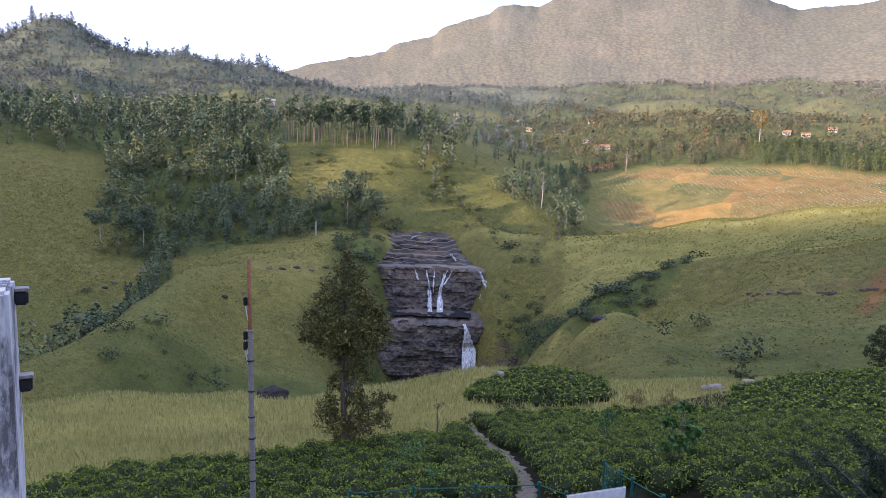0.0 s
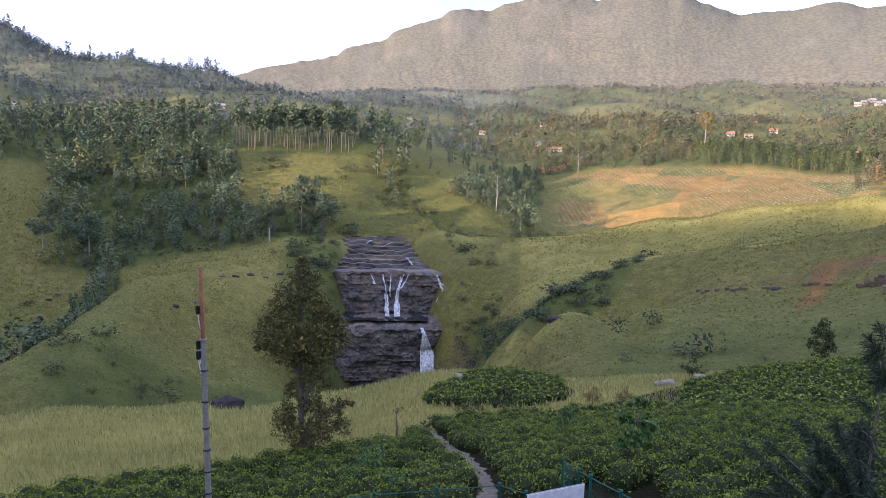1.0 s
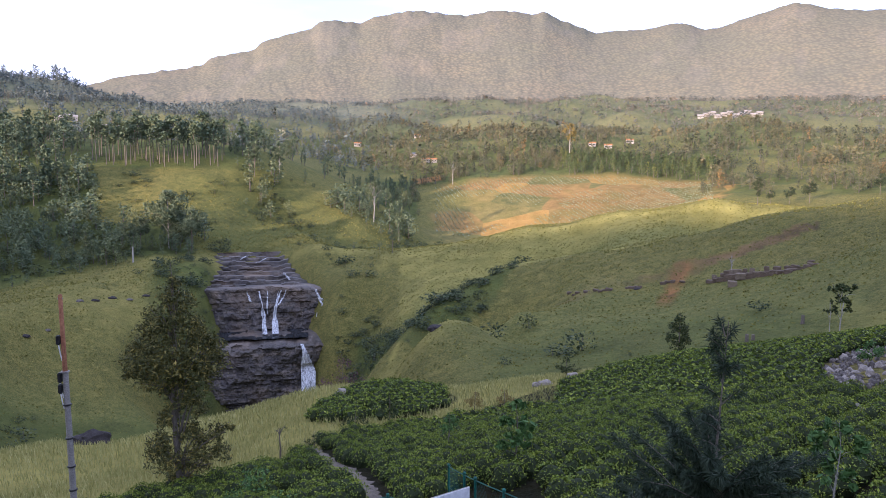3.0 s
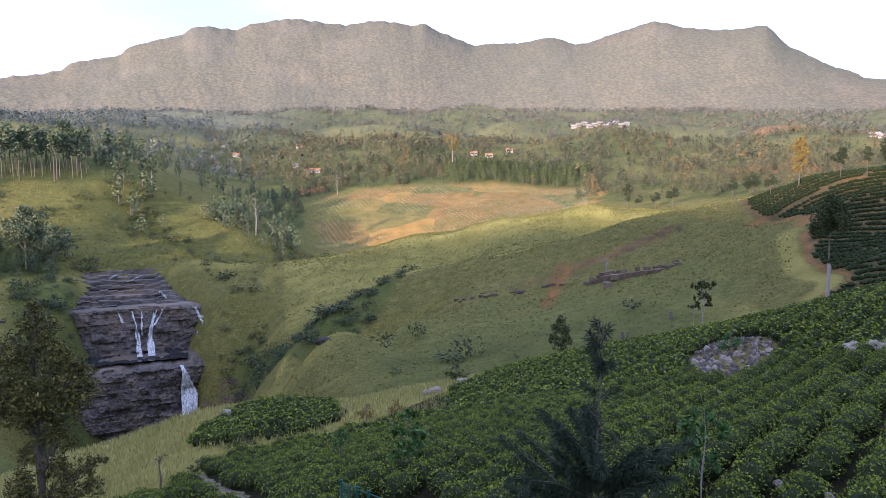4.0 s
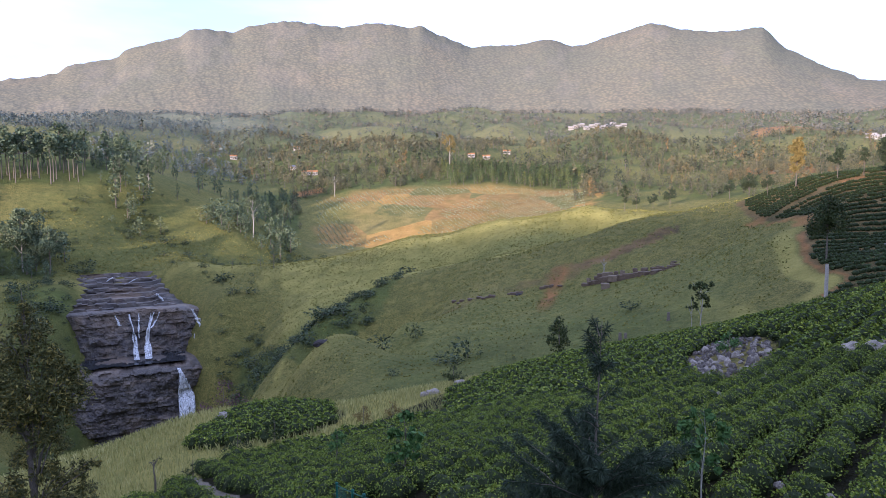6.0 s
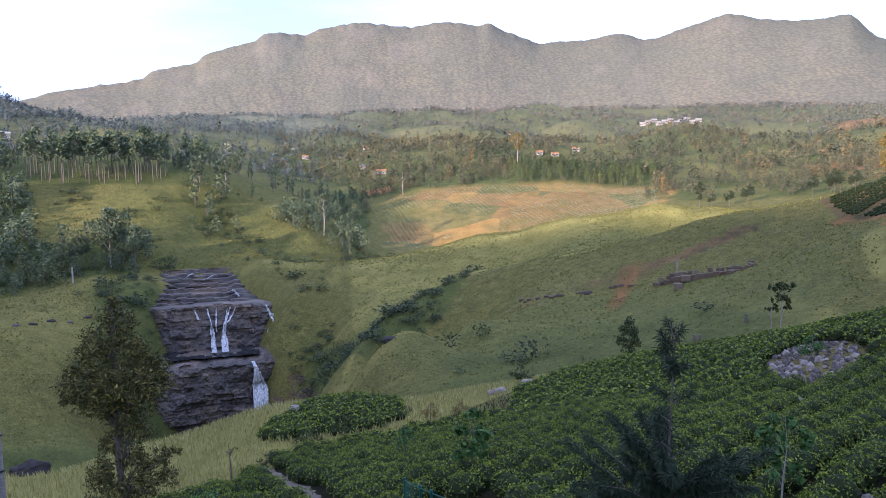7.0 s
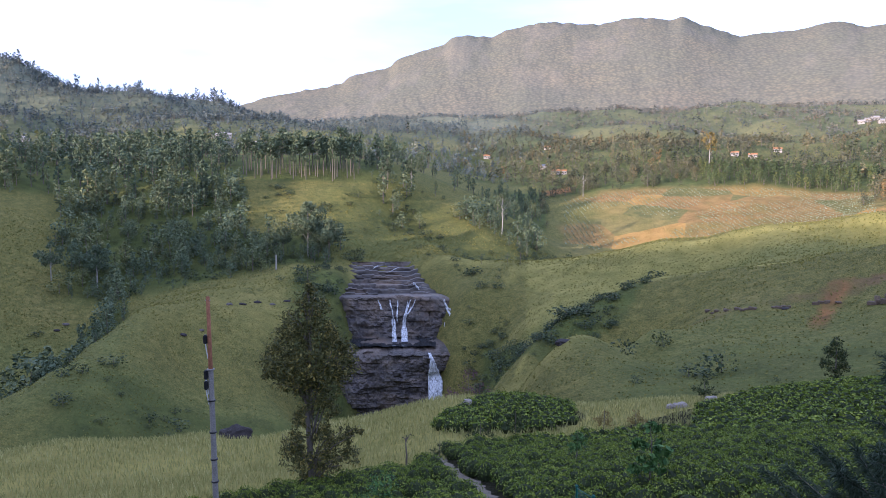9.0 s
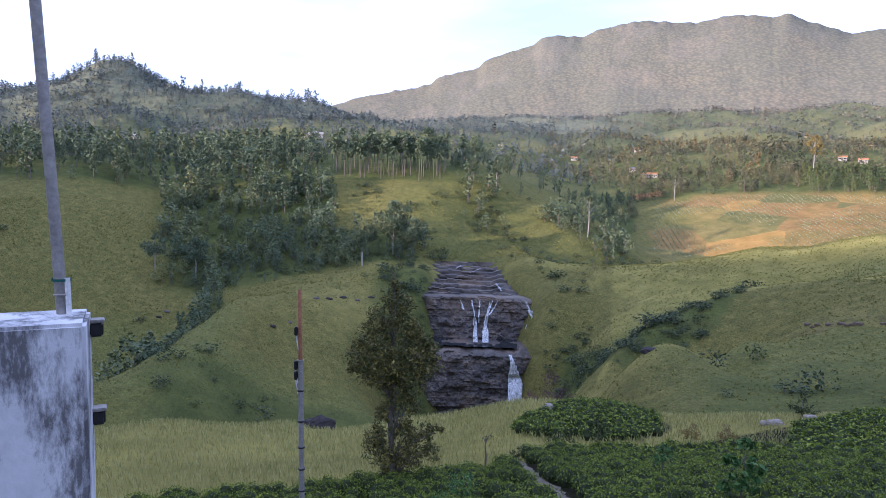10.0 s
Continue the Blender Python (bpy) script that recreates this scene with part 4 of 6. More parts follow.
def scatter(name, protos, xyz, height, width, mats, label, category, r, kind="stuff"):
    vs, qs, ids, kinds, n = [], [], [], [], 0
    species = np.clip(r.normal(0.45, 0.24, len(xyz)) + 0.35 * fbm(xyz[:, 0] / 45, xyz[:, 1] / 45, 2, 95), 0, 1)
    pick = r.integers(0, len(protos), len(xyz))
    turn = r.uniform(0, 2 * np.pi, len(xyz))
    for k, (v, q, idx) in enumerate(protos):
        sel = np.where(pick == k)[0]
        if not len(sel):
            continue
        c, s = np.cos(turn[sel])[:, None], np.sin(turn[sel])[:, None]
        h, w = height[sel][:, None], width[sel][:, None]
        x = (v[:, 0] * c - v[:, 1] * s) * w + xyz[sel, 0:1]
        y = (v[:, 0] * s + v[:, 1] * c) * w + xyz[sel, 1:2]
        z = v[:, 2] * h + xyz[sel, 2:3]
        vs.append(np.stack([x, y, z], -1).reshape(-1, 3))
        qs.append((q[None] + (np.arange(len(sel)) * len(v))[:, None, None]).reshape(-1, 4) + n)
        ids.append(np.tile(idx, len(sel)))
        kinds.append(np.repeat(species[sel], len(v)))
        n += len(sel) * len(v)
    me = mesh_of(name, np.concatenate(vs), np.concatenate(qs), mats, np.concatenate(ids))
    me.attributes.new("species", "FLOAT", "POINT").data.foreach_set("value", np.concatenate(kinds).astype(np.float32))
    return tagged(new(name, me), label, category, kind=kind)


def sow(r, az0, az1, d0, d1, per_hectare, density):
    """Random places in a sector, kept with the density given by bearing and distance."""
    area = radians(az1 - az0) / 2 * (d1 ** 2 - d0 ** 2) / 10000
    n = int(area * per_hectare)
    az, d = r.uniform(az0, az1, n), np.sqrt(r.uniform(d0 ** 2, d1 ** 2, n))
    keep = r.random(n) < density(az, d)
    az, d = az[keep], d[keep]
    x, y = d * np.sin(np.radians(az)), d * np.cos(np.radians(az))
    return np.stack([x, y, ground(x, y)], -1), az, d


def plant_woods():
    r = np.random.default_rng(21)
    tall = [crown_cards("tall", r, 190) for _ in range(5)]
    wide = [crown_cards("round", r, 200) for _ in range(5)]
    cone = [crown_cards("cone", r, 80) for _ in range(3)]
    far = [crown_cards("round", r, 35) for _ in range(6)] + [crown_cards("tall", r, 35) for _ in range(4)]
    specks = [crown_cards("round", r, 14) for _ in range(6)] + [crown_cards("tall", r, 14) for _ in range(2)]
    bush = [crown_cards("bush", r, 100) for _ in range(5)]
    p, az, d = sow(r, -43, 10, 350, 660, 100, lambda a, x: woods(a, x) * (x > 440))
    keep = ~((az > -16.5) & (az < -5.5) & (d < 505))
    p, az = p[keep], az[keep]
    n = len(p)
    h = r.uniform(9, 24, n) * np.where((az > -17) & (az < -5), .55, 1) * np.where(az > 3, .55, 1)
    scatter("eucalyptus_wood", tall + wide[:1], p, h, h * r.uniform(.8, 1.2, n), (M["wood_near"], M["bark"]), "wood of tall dark eucalyptus trees along a brow", "wood", r)
    p, az, d = sow(r, -43, 10, 225, 470, 300, lambda a, x: woods(a, x) * (x < 470))
    n = len(p)
    h = r.uniform(4, 12, n) * np.where(r.random(n) < .15, 1.6, 1)
    scatter("hillside_wood", wide + tall[:2], p, h, h * r.uniform(.8, 1.3, n), (M["wood_near"], M["bark"]), "dark mixed wood filling the hillside hollow", "wood", r)
    p, az, d = sow(r, 9, 68, 360, 720, 88, lambda a, x: woods(a, x) * (band(a, x, 21.5, 33.5, 622, 690, 0.02) < 0.5))
    n = len(p)
    h = r.uniform(5, 12, n) * np.where(r.random(n) < .08, 1.6, 1)
    scatter("valley_wood", wide * 2 + tall[:2], p, h, h * r.uniform(.8, 1.4, n), (M["wood_mid"], M["bark"]), "mixed wood in warm light beyond the fields", "wood", r)
    p, az, d = sow(r, 21.5, 33.5, 622, 690, 220, lambda a, x: np.ones_like(a))
    n = len(p)
    h = r.uniform(10.5, 13.5, n)
    scatter("young_plantation", cone, p, h, h * 1.1, (M["plantation"], M["bark"]), "even-aged young plantation trees standing close", "plantation", r)
    p, az, d = sow(r, -46, 69, 680, 1000, 155, lambda a, x: woods(a, x))
    n = len(p)
    h = r.uniform(5, 11, n) * np.where(r.random(n) < .08, 1.6, 1)
    w = h * r.uniform(.9, 1.5, n)
    # By bearing: warm leaves to the right, haze-tinted ones to the left.
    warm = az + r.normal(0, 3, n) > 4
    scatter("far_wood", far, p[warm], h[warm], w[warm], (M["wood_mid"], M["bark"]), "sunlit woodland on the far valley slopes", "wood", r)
    scatter("hollow_wood", far, p[~warm], h[~warm], w[~warm], (M["wood_far"], M["bark"]), "far hollow woodland tinted blue-green for haze", "wood", r)
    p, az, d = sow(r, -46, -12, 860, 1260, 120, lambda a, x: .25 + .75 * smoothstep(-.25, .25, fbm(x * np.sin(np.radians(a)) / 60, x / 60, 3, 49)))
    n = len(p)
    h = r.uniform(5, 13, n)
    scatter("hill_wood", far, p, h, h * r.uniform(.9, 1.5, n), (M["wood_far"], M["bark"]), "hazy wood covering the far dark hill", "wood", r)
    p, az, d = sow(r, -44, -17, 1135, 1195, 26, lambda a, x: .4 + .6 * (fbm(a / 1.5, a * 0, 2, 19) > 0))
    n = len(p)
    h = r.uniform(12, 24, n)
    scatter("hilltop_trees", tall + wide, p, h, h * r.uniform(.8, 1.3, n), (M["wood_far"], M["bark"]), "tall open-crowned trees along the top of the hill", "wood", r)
    p, az, d = sow(r, -46, 69, 990, 1400, 120, lambda a, x: np.maximum(woods(a, x), 0.9 * (a < -14)))
    n = len(p)
    h = r.uniform(5, 10, n)
    w = h * r.uniform(.9, 1.6, n)
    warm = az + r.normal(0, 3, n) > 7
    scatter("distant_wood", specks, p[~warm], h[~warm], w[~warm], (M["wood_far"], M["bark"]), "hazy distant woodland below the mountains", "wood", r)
    scatter("upland_wood", specks, p[warm], h[warm], w[warm], (M["wood_pale"], M["bark"]), "far upland woodland, olive paled for haze", "wood", r)
    p, az, d = sow(r, -42, 45, 95, 480, 60, lambda a, x: np.clip(scrub(a, x) * 0.9 + 0.16 * (x > 120) * smoothstep(.12, .5, fbm(x * np.sin(np.radians(a)) / 26, x * np.cos(np.radians(a)) / 26, 3, 47)), 0, 1))
    p2, _, _ = sow(r, 2, 24, 190, 320, 1150, lambda a, x: scrub(a, x) * 0.85)
    p3, _, _ = sow(r, -31, -8, 160, 340, 200, lambda a, x: scrub(a, x) * 0.7)
    p4, _, _ = sow(r, -28, -8, 352, 470, 230, lambda a, x: 0.75 * woods(a, x))
    p7, _, _ = sow(r, -15, 12, 358, 480, 260, lambda a, x: .9 * smoothstep(-.05, .25, fbm(x * np.sin(np.radians(a)) / 20, x * np.cos(np.radians(a)) / 20, 3, 43)))
    p5, _, _ = sow(r, -11.5, -7.6, 250, 345, 650, lambda a, x: .7 * np.ones_like(a) * (a < np.interp(x, [250, 300, 345], [-9.6, -8.4, -7.4])))
    p6, _, _ = sow(r, 1.6, 6.5, 250, 345, 900, lambda a, x: .8 * smoothstep(-.15, .2, fbm(a * 1.6, x / 14, 3, 37) + (285 - x) / 160) * (a > np.interp(x, [255, 300, 320, 345], [2.4, 2.9, 1.6, .6])))
    p = np.concatenate([p, p7, p5, p6, p2, p3, p4])
    n = len(p)
    h = r.uniform(0.8, 3.6, n) * r.uniform(0.6, 1.5, n)
    first = len(p) - len(p2) - len(p3) - len(p4)
    h[first:first + len(p2)] *= 0.85
    scatter("hillside_scrub", bush, p, h, h * r.uniform(1.0, 1.9, n), (M["scrub"], M["bark"]), "dark scrub in gullies and at the foot of grassy slopes", "scrub", r)


plant_woods()


def plant_grove():
    """Tall bare-stemmed pines on the brow, each a tree of its own."""
    r = np.random.default_rng(5)
    models = []
    for k in range(3):
        tree = thing("pine_tree", (0, 0, 0), "tall bare-stemmed pine with a flat dark crown", "tree", "pines of the brow grove")
        v, q = tube([(0, 0, -1), (0.2, 0.1, 9), (0.1, 0.3, 19), (0.3, 0.2, 25)], (.34, .27, .18, .06), 6)
        part_np("trunk", v, q, M["bark"], tree)
        lob = [blob_points(38, r, (r.uniform(-1.8, 1.8), r.uniform(-1.8, 1.8), z), (2.6, 2.6, 1.5), 0.4) for z in (15.5, 18, 20, 22, 24, 25.5)]
        v, q = leaves(np.concatenate(lob), 0.8, r, 0.5, 0.7)
        crown = part_np("crown", v, q, M["wood_near"], tree)
        crown.data.attributes.new("species", "FLOAT", "POINT").data.foreach_set("value", np.full(len(v), .2 + .12 * k, np.float32))
        models.append(tree)
    n = 0
    for i in range(46):
        az, d = -15.6 + 9.4 * (i + r.uniform(-.4, .4)) / 45, r.uniform(474, 500)
        x, y, z = on_ground(az, d)
        m = pose(x, y, z, 0, 0, r.uniform(0, 360))
        if n < 3:
            models[n].matrix_world = m
        else:
            c = copy_thing(models[n % 3], m)
            s = r.uniform(.8, 1.12)
            c.scale = (s, s, s)
        n += 1


plant_grove()


def tea_bush(r, n, leaf=.06, sides=7):
    """A plucked tea bush of unit width: a flattish dome of small leaves over a dark core that stands in for inner
    shade.
    """
    ring = [(0, 0, -.08), (0, 0, .1), (0, 0, .36), (0, 0, .56), (0, 0, .70), (0, 0, .73)]
    pieces = [tube(ring, (.30, .44, .47, .36, .16, .01), sides)]
    pieces[0][0][:, :2] += r.normal(0, .03, (len(pieces[0][0]), 2))
    idx = [np.ones(len(pieces[0][1]), int)]
    a, rad = r.uniform(0, 2 * np.pi, n), np.sqrt(r.random(n)) * .62
    top = .44 + .38 * np.cos(rad * 2.35) + r.normal(0, .035, n)
    low = r.random(n) < .26
    z = np.where(low, r.uniform(.1, .45, n), top)
    rad = np.where(low, .5 + .1 * r.random(n), rad)
    v, q = leaves(np.stack([rad * np.cos(a), rad * np.sin(a), z], -1), leaf, r, 0.55, 0.5)
    pieces.append((v, q))
    idx.append(np.zeros(len(q), int))
    v, q = join(pieces)
    return v, q, np.concatenate(idx)


def plant_tea():
    r = np.random.default_rng(9)
    near, farther = [tea_bush(r, 240, .05) for _ in range(5)], [tea_bush(r, 46, .12, 5) for _ in range(5)]
    u, v = np.meshgrid(np.arange(-90, 90, 1.32), np.arange(-80, 95, 0.56))
    u, v = u.ravel(), v.ravel()
    u = u + 0.3 * np.sin(v / 6.0) + r.normal(0, .07, len(u))
    v = v + r.normal(0, .12, len(v))
    t = radians(-65)
    x, y = u * math.cos(t) - v * math.sin(t), u * math.sin(t) + v * math.cos(t)
    az, d = np.degrees(np.arctan2(x, y)), np.hypot(x, y)
    ok = (d < tea_limit(az) + fbm(x / 6, y / 6, 2, 81)) & (d > 13.5) & (az > -44) & (az < 68) | knoll_tea(az, d)
    ok &= ~((np.abs(az - path_line(d)) < 31.0 / d) & (d > 15) & (d < 36))
    ok &= ~(((az - 45.2) / 3.5) ** 2 + ((d - 42.5) / 7.5) ** 2 < 1)
    ok &= ~((az > 12) & (az < 22) & (d > 43 + 3 * fbm(x / 5, y / 5, 2, 83)) & (d < 75))
    ok &= ~((d < 19) & (az > -2) & (az < 22))
    ok &= r.random(len(x)) > 0.03
    x, y, az, d = x[ok], y[ok], az[ok], d[ok]
    p = np.stack([x, y, ground(x, y)], -1)
    w, h = r.uniform(.74, .96, len(x)), r.uniform(.72, 1.05, len(x))
    c = d < 38
    scatter("tea_bushes", near, p[c], h[c], w[c], (M["tea"], M["tea_core_shade"]), "dense rows of plucked glossy green tea bushes", "tea field", r)
    scatter("upper_tea_bushes", farther, p[~c], h[~c], w[~c], (M["tea"], M["tea_core_shade"]), "tea bushes in rows on the rising slope and knoll", "tea field", r)
    # terraced tea beyond, in contour rows
    pts = []
    for row in np.arange(85, 226, 2.7):
        a = np.arange(45, 65, .85 / row * 57.3)
        far = row + 4 * np.sin(a / 3.6) + (a - 57) * .25 + r.normal(0, .12, len(a))
        keep = (a > terrace_edge(far) + .5) & (r.random(len(a)) > .04) & (far < 226) & (np.abs(far - 198 - (a - 52)) > 1.6)
        pts.append(np.stack([a, far], -1)[keep])
    pts = np.concatenate(pts)
    x, y = pts[:, 1] * np.sin(np.radians(pts[:, 0])), pts[:, 1] * np.cos(np.radians(pts[:, 0]))
    p = np.stack([x, y, ground(x, y)], -1)
    lite = [tea_bush(r, 14, .16, 5) for _ in range(4)]
    scatter("terraced_tea", lite, p, r.uniform(.75, 1.05, len(p)), r.uniform(1.1, 1.4, len(p)), (M["tea_terrace"], M["tea_core_shade"]), "terraced tea in contour rows on the far rise", "tea field", r)


plant_tea()


def plant_grass():
    r = np.random.default_rng(13)

    def cover(a, d):
        x, y = d * np.sin(np.radians(a)), d * np.cos(np.radians(a))
        ok = (d > tea_limit(a) + fbm(x / 6, y / 6, 2, 81)) & ~knoll_tea(a, d) & (a < 30)
        ok |= (a > 12) & (a < 22) & (d > 43) & (d < 72)
        return ok * 1.0

    p, az, d = sow(r, -43, 31, 26, 80, 150000, cover)
    n = len(p)
    h, lean = r.uniform(.22, .55, n) * (1 + .3 * fbm(p[:, 0] / 5, p[:, 1] / 5, 3, 91)), r.normal(0, .22, (n, 2))
    a = r.uniform(0, np.pi, n)
    w = r.uniform(.012, .03, n) * (d / 40)
    side = np.stack([np.cos(a) * w, np.sin(a) * w, 0 * a], -1)
    mid = p + np.stack([lean[:, 0] * h * .4, lean[:, 1] * h * .4, h * .6], -1)
    tip = p + np.stack([lean[:, 0] * h, lean[:, 1] * h, h], -1)
    p[:, 2] -= .03
    v = np.stack([p - side, p + side, mid + side * .8, tip], 1).reshape(-1, 3)
    me = mesh_of("straw_grass", v, np.arange(4 * n).reshape(-1, 4), (M["grass_dry"],))
    tagged(new("straw_grass", me), "tall straw-coloured grass on the near slope", "grass", kind="stuff")


plant_grass()


def plant_tussocks():
    """Coarse tussocks that roughen the grass slopes across the gorge."""
    r = np.random.default_rng(31)

    def cover(a, d):
        x, y = d * np.sin(np.radians(a)), d * np.cos(np.radians(a))
        rock = (a > -9.5) & (a < 3.2) & (d > 255) & (d < 352)
        return (1 - np.clip(woods(a, d), 0, 1)) * ~((a > terrace_edge(d) - .4) & (d < 228)) * (0.35 + 0.65 * smoothstep(-.3, .4, fbm(x / 22, y / 22, 3, 33))) * ~rock

    p, az, d = sow(r, -43, 49, 84, 440, 9000, cover)
    n = len(p)
    h = r.uniform(.2, .5, n) * (.6 + d / 450)
    w = h * r.uniform(.3, .6, n)
    vs = []
    for k in range(2):
        a = r.uniform(0, np.pi, n)
        side = np.stack([np.cos(a) * w, np.sin(a) * w, 0 * a], -1)
        up = np.stack([r.normal(0, .3, n) * h, r.normal(0, .3, n) * h, h], -1)
        low = p - np.array([0, 0, .15])
        vs.append(np.stack([low - side * .5, low + side * .5, low + side + up * .8, low - side * .6 + up], 1))
    v = np.concatenate(vs).reshape(-1, 3)
    me = mesh_of("slope_tussocks", v, np.arange(len(v)).reshape(-1, 4), (M["tussock"],))
    tagged(new("slope_tussocks", me), "rough green and straw tussocks on the hillsides", "grass", kind="stuff")


plant_tussocks()


# ---- things on the near slope ----
def spot(az, slope, start=8.0, stop=1500.0):
    """The first place where the line of sight on that bearing and slope meets the land."""
    d = np.geomspace(start, stop, 6000)
    x, y = d * math.sin(radians(az)), d * math.cos(radians(az))
    hit = np.where(ground(x, y) >= EYE + slope * d)[0]
    k = hit[0] if len(hit) else len(d) - 1
    return x[k], y[k], float(ground(x[k], y[k])), d[k]


def boulder(name, place, size, label, material, seed, category="boulder", turn=0.0):
    ob = thing(name, place, label, category, turn=turn)
    bm = bmesh.new()
    bmesh.ops.create_icosphere(bm, subdivisions=3, radius=0.5)
    for v in bm.verts:
        n = noise.fractal(v.co * 2.3 + Vector((seed, 0, 0)), 0.8, 2.0, 4)
        flat = noise.cell(v.co * 3 + Vector((seed, 3, 1)))
        v.co *= 1 + 0.28 * n + 0.1 * flat
        v.co = Vector((v.co.x * size[0], v.co.y * size[1], v.co.z * size[2] + size[2] * 0.22))
    part("stone", bm, material, ob)
    return ob


def leafy(name, place, height, lobes, leaf, count, mat, label, category, seed, trunk=0.05, bark="bark", group="", twigs=10, aspect=0.5, droop=0.2):
    """A tree or shrub: tapered trunk, limbs into each lobe, and a crown of separate leaves. Lobes: x, y, z, radius, all in parts of the height."""
    r = np.random.default_rng(seed)
    ob = thing(name, place, label, category, group)
    bend = [(0, 0, -0.3), (r.uniform(-.02, .02) * height, 0, .35 * height), (r.uniform(-.03, .03) * height, r.uniform(-.02, .02) * height, .7 * height), (0, 0, .96 * height)]
    pieces = [tube(bend, (trunk, trunk * .8, trunk * .5, trunk * .12), 8)]
    for x, y, z, rad in lobes:
        for _ in range(max(1, twigs // len(lobes))):
            e = np.array([x, y, z]) * height + r.normal(size=3) * rad * height * .6
            s = np.array([0, 0, max(.05, z - .12 - .1 * r.random()) * height])
            m = (s + e) / 2 + np.array([0, 0, .03 * height])
            limb = tube([s, m, e], (trunk * .3, trunk * .2, trunk * .06), 5)
            if height < 10:
                part_np("branch", *limb, M[bark], ob, smooth=True)
            else:
                pieces.append(limb)
    v, q = join(pieces)
    part_np("trunk", v, q, M[bark], ob, smooth=True)
    total = sum(l[3] ** 2 for l in lobes)
    cen = []
    for x, y, z, rad in lobes:
        n = int(count * rad ** 2 / total)
        # sprigs, so that the outline is uneven and gaps stay open
        hubs = blob_points(max(3, n // 22), r, np.array([x, y, z]) * height, np.array([rad, rad, rad * .8]) * height, 0.3)
        cen.append(hubs[r.integers(0, len(hubs), n)] + r.normal(size=(n, 3)) * rad * height * .17)
    v, q = leaves(np.concatenate(cen), leaf, r, 0.3, aspect, droop)
    crown = part_np("crown", v, q, M[mat], ob)
    crown.data.attributes.new("species", "FLOAT", "POINT").data.foreach_set("value", np.full(len(v), r.uniform(.15, .55), np.float32))
    return ob


def near_tree():
    x, y, z = on_ground(-10.5, 28)
    lobes = [(0, 0, .955, .045), (-.02, 0, .90, .06), (.02, .03, .85, .075), (-.05, 0, .80, .085), (.05, 0, .76, .09), (-.09, 0, .70, .10), (.06, .05, .69, .10), (-.12, 0, .62, .11),
             (.0, -.05, .62, .12), (.12, 0, .60, .10), (-.07, .03, .54, .11), (.08, 0, .53, .11), (.15, .03, .66, .06), (-.16, 0, .57, .06), (.0, 0, .46, .09), (.06, 0, .40, .07),
             (-.04, 0, .36, .06), (.03, 0, .30, .06), (-.08, 0, .24, .08), (.06, 0, .24, .07), (.14, .02, .27, .06), (.20, .02, .29, .035), (-.05, 0, .16, .09), (.07, 0, .15, .08), (.16, 0, .18, .06), (0, 0, .07, .06)]
    lobes = [(a * 1.08, b, c, rad * .84) for a, b, c, rad in lobes]
    leafy("silky_oak_tree", (x, y, z), EYE - 3.55 - z, lobes, .088, 19000, "leaf_silky", "slender young silky oak, ragged olive foliage flecked gold as if sunlit", "tree", 3, trunk=.13, twigs=60, aspect=.32, droop=.1)


near_tree()


def utility_pole():
    x, y, z = on_ground(-18.3, 18.5)
    top = EYE - .151 * 18.5
    joint = EYE - .254 * 18.5
    ob = thing("utility_pole", (x, y, z), "jointed steel pole, galvanised below and rusty above, with black cable boxes", "utility pole")
    h, j = top - z, joint - z
    lean = -.012
    v, q = tube([(0, 0, -.5), (lean * j, 0, j)], (.084, .068), 14)
    part_np("lower_section", v, q, M["zinc"], ob, "weathered galvanised steel", smooth=True)
    v, q = tube([(lean * j, 0, j - .05), (lean * h, 0, h), (lean * h, 0, h + .02)], (.057, .048, .01), 14)
    part_np("upper_section", v, q, M["rust"], ob, "rust-coloured steel", smooth=True)
    for zz in (j - .02, j * .86, j * .72, j * .6, j * .5, j * .4, j * .3):
        v, q = tube([(lean * zz, 0, zz - .02), (lean * zz, 0, zz - .015), (lean * zz, 0, zz + .015), (lean * zz, 0, zz + .02)], (.07, .1, .1, .07), 14)
        part_np("step_band", v, q, M["black"] if zz < j * .9 else M["zinc"], ob)
    for zz, dx, hh in ((h - 1.12, -.10, .24), (j - .16, -.12, .25), (j - .44, -.125, .24)):
        b = part("cable_box", box_bm((.095, .12, hh), (lean * zz + dx, -.02, zz), .02), M["black"], ob, "black plastic box")
        v, q = tube([(lean * zz + dx, -.03, zz - hh / 2), (lean * zz + dx + .03, -.03, zz - hh / 2 - .22), (lean * zz + dx + .06, -.02, zz - hh / 2 - .4)], (.018, .016, .014), 6)
        part_np("cable_tail", v, q, M["porcelain"], b, "white sheathed tail")
    v, q = tube([(lean * h - .06, 0, h - .09), (lean * h + .06, 0, h - .09)], (.02, .02), 6)
    part_np("cap_bolt", v, q, M["zinc"], ob)


utility_pole()


